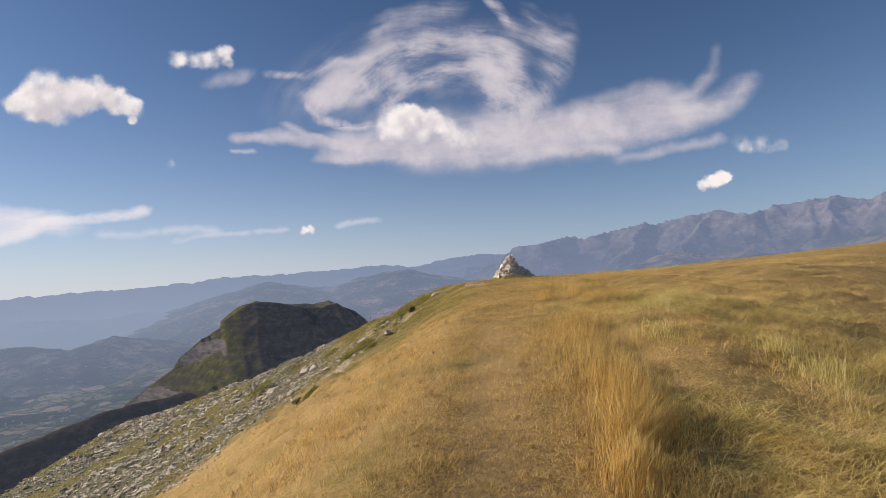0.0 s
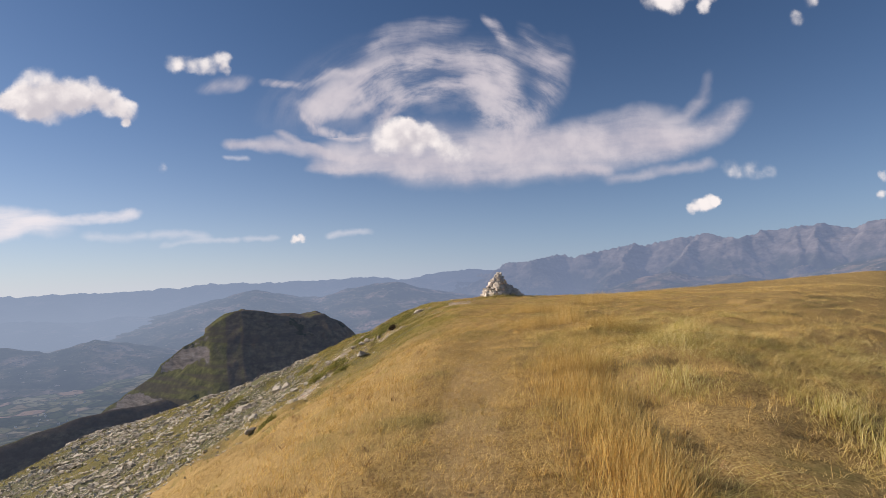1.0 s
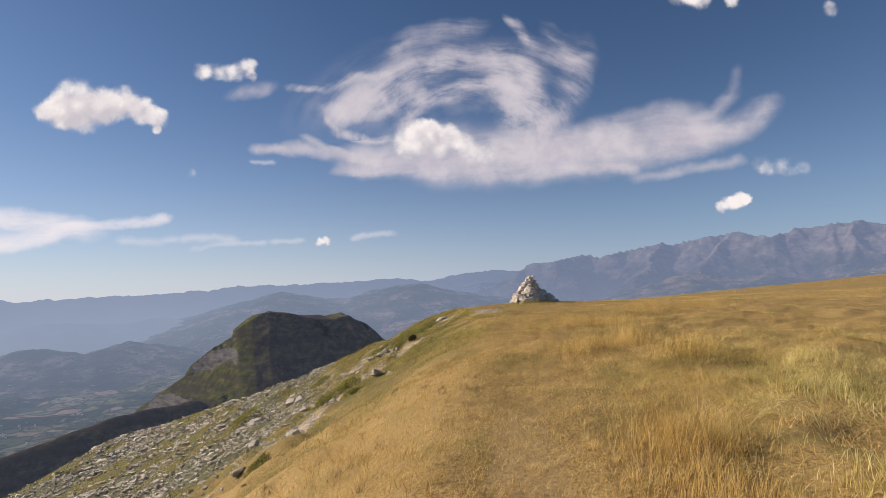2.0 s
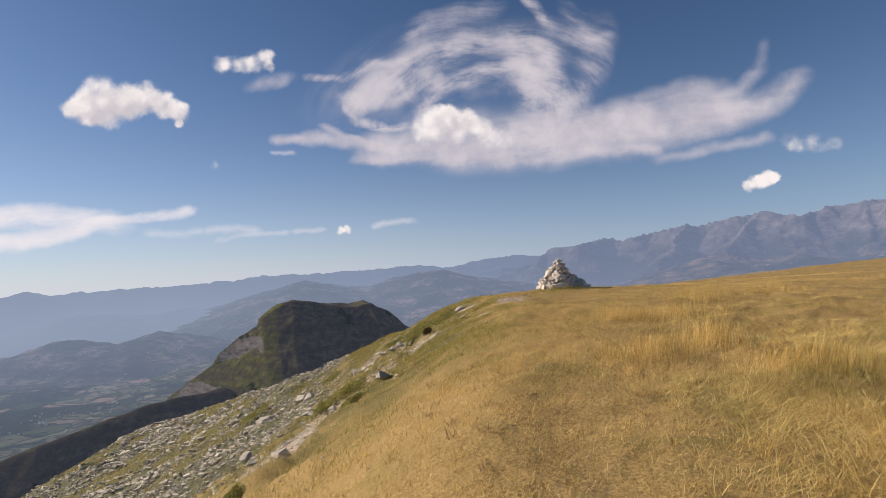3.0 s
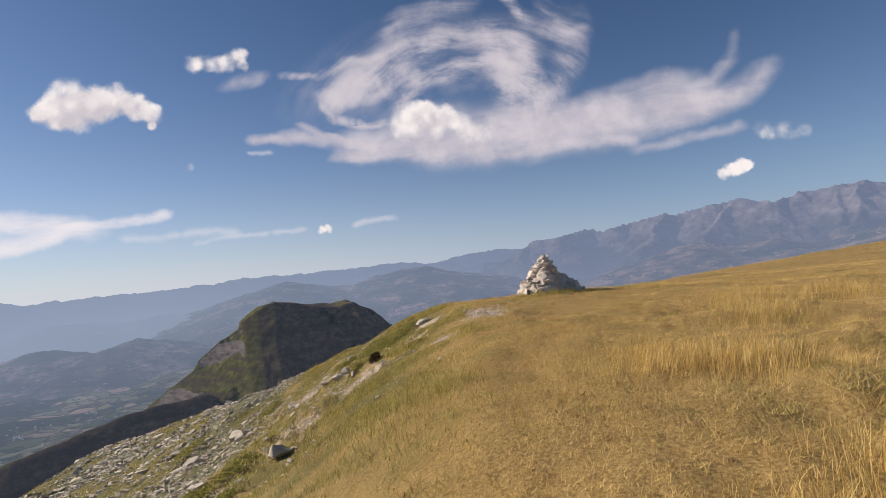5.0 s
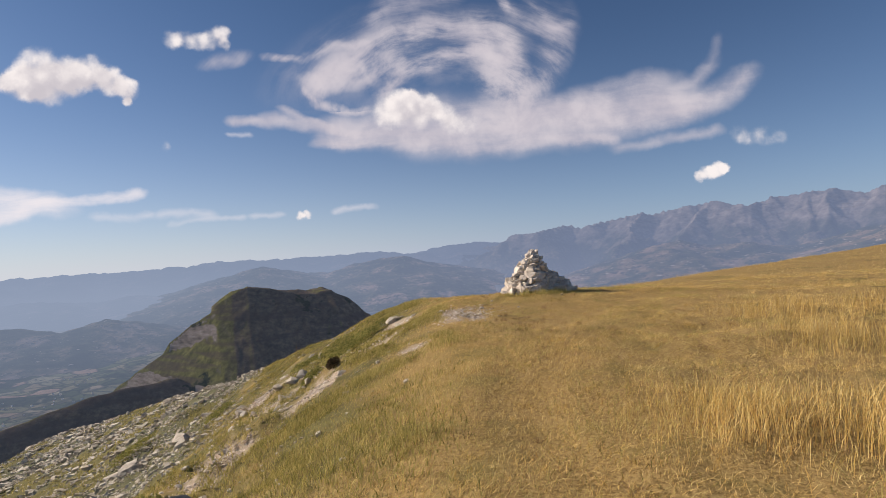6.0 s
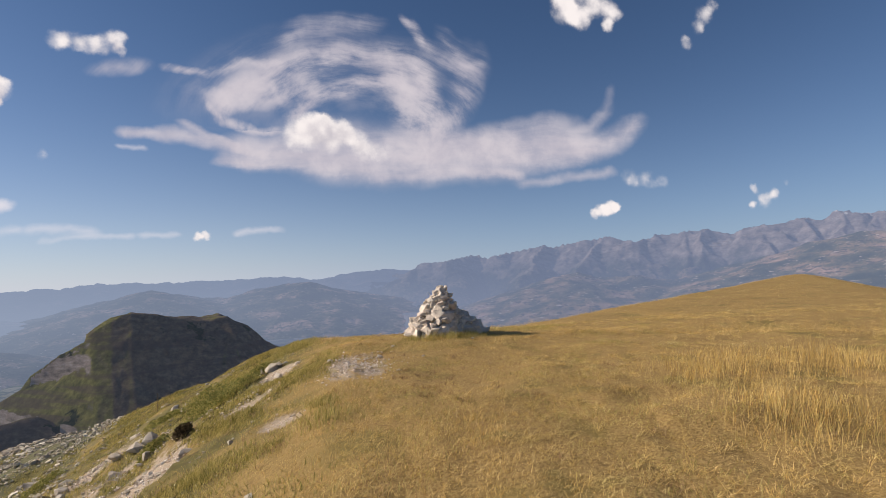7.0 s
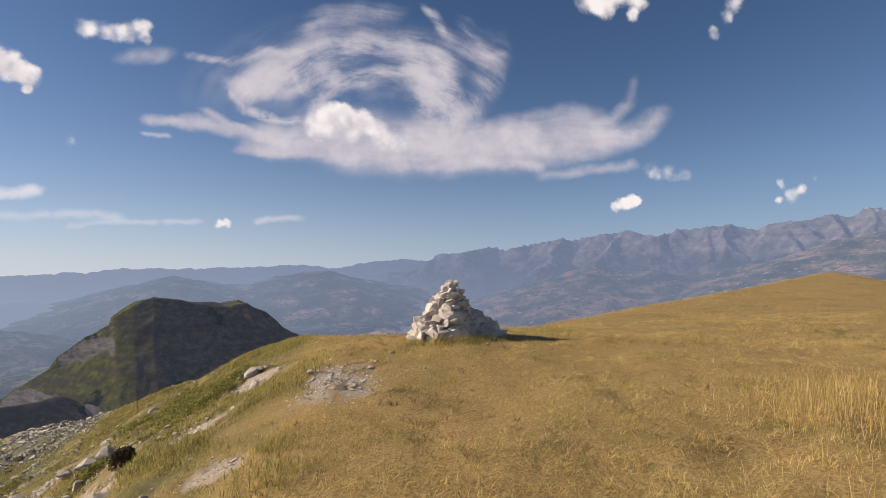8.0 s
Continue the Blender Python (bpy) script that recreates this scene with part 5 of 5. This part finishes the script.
    k = np.repeat(np.arange(len(x)), 16)
    reach = r.uniform(0.02, 0.075, len(x))[k]
    x, y = x[k] + r.normal(0, 1, len(k)) * reach, y[k] + r.normal(0, 1, len(k)) * reach
    grow("withered_herbs", "withered brown herbs scattered through dry turf", x, y, r.uniform(0.05, 0.14, len(x)), np.full(len(x), 0.007), r.uniform(0.7, 1.8, len(x)), "brown", 352)
    # thin cover of the far eastern shoulder
    r = np.random.default_rng(341)
    n = 55000
    q = 18 + 120 * r.random(n) ** 1.6
    a = np.radians(r.uniform(8, 66, n))
    x, y = 2 + q * np.sin(a), 8 + q * np.cos(a)
    keep = (beyond_rim(x, y) < 2.5)
    x, y, q = x[keep], y[keep], q[keep]
    tall = (0.12 + 0.09 * fbm(x * 0.3, y * 0.3, 3, 181)) * r.uniform(0.6, 1.5, len(x))
    grow("shoulder_grass", "pale dry grass on the far shoulder of the meadow", x, y, np.clip(tall, 0.03, 0.4), 0.0036 + 0.00017 * q, r.uniform(0.7, 1.8, len(x)), "straw", 342)


def tussock(name, label, x, y, count, spread, tall, mat, seed, lean=0.45, wide=0.0036, head=0.35):
    """One bunch of grass as a thing of its own."""
    r = np.random.default_rng(seed)
    px, py = x + r.normal(0, spread, count), y + r.normal(0, spread, count)
    dome = 0.45 + 0.6 * np.exp(-((px - x) ** 2 + (py - y) ** 2) / (2.2 * spread * spread))
    ob = grow(name, label, px, py, tall * dome * r.uniform(0.6, 1.15, count), np.full(count, wide), lean * r.uniform(0.5, 1.5, count), mat, seed + 1, head)
    return ob


def build_tussocks():
    r = np.random.default_rng(51)
    for k, (x, y, tall, spread) in enumerate([(1.2, -2.9, 0.56, 0.17), (1.45, -2.3, 0.6, 0.2), (1.0, -3.5, 0.46, 0.15), (1.6, -1.5, 0.5, 0.25), (1.7, -0.5, 0.42, 0.3), (1.95, 0.7, 0.4, 0.35), (2.25, 2.1, 0.38, 0.35),
                                              (3.6, 12.4, 0.42, 0.45), (4.6, 12.0, 0.42, 0.5), (6.9, 15.4, 0.4, 0.6), (8.2, 18.2, 0.42, 0.7),
                                              (4.4, 6.5, 0.46, 0.45), (4.0, 8.7, 0.46, 0.4), (2.8, 8.0, 0.36, 0.4), (10.6, 18.2, 0.42, 0.7)]):
        ob = tussock("grass_tussock", "tall golden grass tussock rising from matted turf", x, y, 900, spread, tall, "gold", 900 + 3 * k, r.uniform(0.25, 0.5))
        tagged(ob, "", "grass tussock", "golden tussocks")
    for k, (x, y, tall, spread) in enumerate([(4.7, -0.9, 0.45, 0.25), (4.6, -0.1, 0.36, 0.22), (3.2, 0.9, 0.3, 0.25), (0.71, 13.06, 0.12, 0.3), (-1.4, 16.7, 0.2, 0.3), (1.3, 17.8, 0.2, 0.28), (4.4, 3.2, 0.35, 0.25), (0.7, 13.0, 0.14, 0.32), (-1.2, 16.4, 0.2, 0.28), (-1.0, 14.9, 0.16, 0.2),
                                              (-0.4, 17.6, 0.18, 0.22), (1.2, 18.9, 0.16, 0.2), (5.6, 5.4, 0.35, 0.25),
                                              (4.2, 24.95, 0.2, 0.25), (4.8, 24.9, 0.22, 0.25), (5.4, 25.1, 0.2, 0.25), (3.7, 25.2, 0.15, 0.2)]):
        ob = tussock("green_tuft", "low tuft of yellow-green grass in dry turf", x, y, 420, spread, tall, "fresh" if y < 8 else "green", 980 + 3 * k, 0.6, 0.005 if y < 8 else 0.007, 0.0)
        tagged(ob, "", "grass tuft", "green tufts")


def build_shrubs():
    """Low dwarf shrubs: many small leaves on short twigs, with ragged edges."""
    spots = [(-2.0, 27.9, 0.75, 0.32), (-2.9, 28.9, 0.9, 0.36), (-1.2, 28.4, 0.6, 0.26), (-3.9, 16.1, 0.6, 0.26), (-4.6, 15.6, 0.45, 0.2), (-1.82, 22.4, 0.2, 0.4), (-2.6, 22.9, 0.35, 0.2),
             (-5.0, 10.0, 0.3, 0.24), (-4.3, 29.5, 0.7, 0.28), (-1.5, 26.3, 0.8, 0.3), (-2.2, 26.9, 0.8, 0.3), (-3.4, 14.2, 0.4, 0.18), (-8.5, 30.4, 0.8, 0.3), (-15.5, 36.0, 1.2, 0.4), (-17.0, 39.0, 1.3, 0.4), (-2.2, 25.2, 0.5, 0.22)]
    for k, (x, y, wide, tall) in enumerate(spots):
        r = np.random.default_rng(600 + k)
        n = int(700 + 900 * wide)
        a, q = r.uniform(0, 6.283, n), np.sqrt(r.random(n)) * wide * (0.8 + 0.25 * np.sin(r.uniform(0, 6.283) + 3 * r.uniform(0, 6.283, n)))
        lx, ly = x + q * np.cos(a), y + q * np.sin(a)
        dome = np.sqrt(np.clip(1 - (q / (wide * 1.05)) ** 2, 0.02, 1)) * tall * (1 + 0.35 * fbm(lx * 3.1, ly * 3.1, 2, 611))
        lz = ground_height(lx, ly) + dome * r.random(n) ** 0.4
        size = r.uniform(0.018, 0.04, n) * (1 + 0.012 * y)
        u = r.normal(size=(n, 3))
        u /= np.linalg.norm(u, axis=1)[:, None]
        w = np.cross(u, r.normal(size=(n, 3)))
        w /= np.linalg.norm(w, axis=1)[:, None]
        c = np.stack([lx, ly, lz], -1)
        verts = np.stack([c - u * size[:, None], c + w * size[:, None] * 0.45, c + u * size[:, None], c - w * size[:, None] * 0.45], 1).reshape(-1, 3)
        faces = np.arange(4)[None] + (np.arange(n) * 4)[:, None]
        dark = k == 5
        ob = mesh_from("dwarf_shrub", verts, faces, [MAT["darkleaf" if dark else "leaf"]], smooth_shade=False)
        tagged(ob, "dark brown withered cushion shrub on bare gravel" if dark else "low olive green dwarf shrub hugging stony ground", "shrub", "dwarf shrubs")
    # a dead flower stalk on the skyline of the flank
    x, y = -5.6, 33.0
    z = float(ground_height(x, y))
    bm = bmesh.new()
    bmesh.ops.create_cone(bm, cap_ends=True, segments=6, radius1=0.011, radius2=0.006, depth=0.8, matrix=Matrix.Translation((x, y, z + 0.37)))
    for k in range(9):
        bmesh.ops.create_icosphere(bm, subdivisions=1, radius=0.02, matrix=Matrix.Translation((x + 0.025 * math.sin(k * 2.1), y + 0.025 * math.cos(k * 2.1), z + 0.42 + 0.04 * k)))
    me = bpy.data.meshes.new("dry_stalk")
    bm.to_mesh(me)
    bm.free()
    me.materials.append(MAT["stalk"])
    tagged(new("dry_stalk", me), "dead brown flower stalk standing on stony turf", "plant")


build_grass()
build_tussocks()
build_shrubs()
build_cairn()
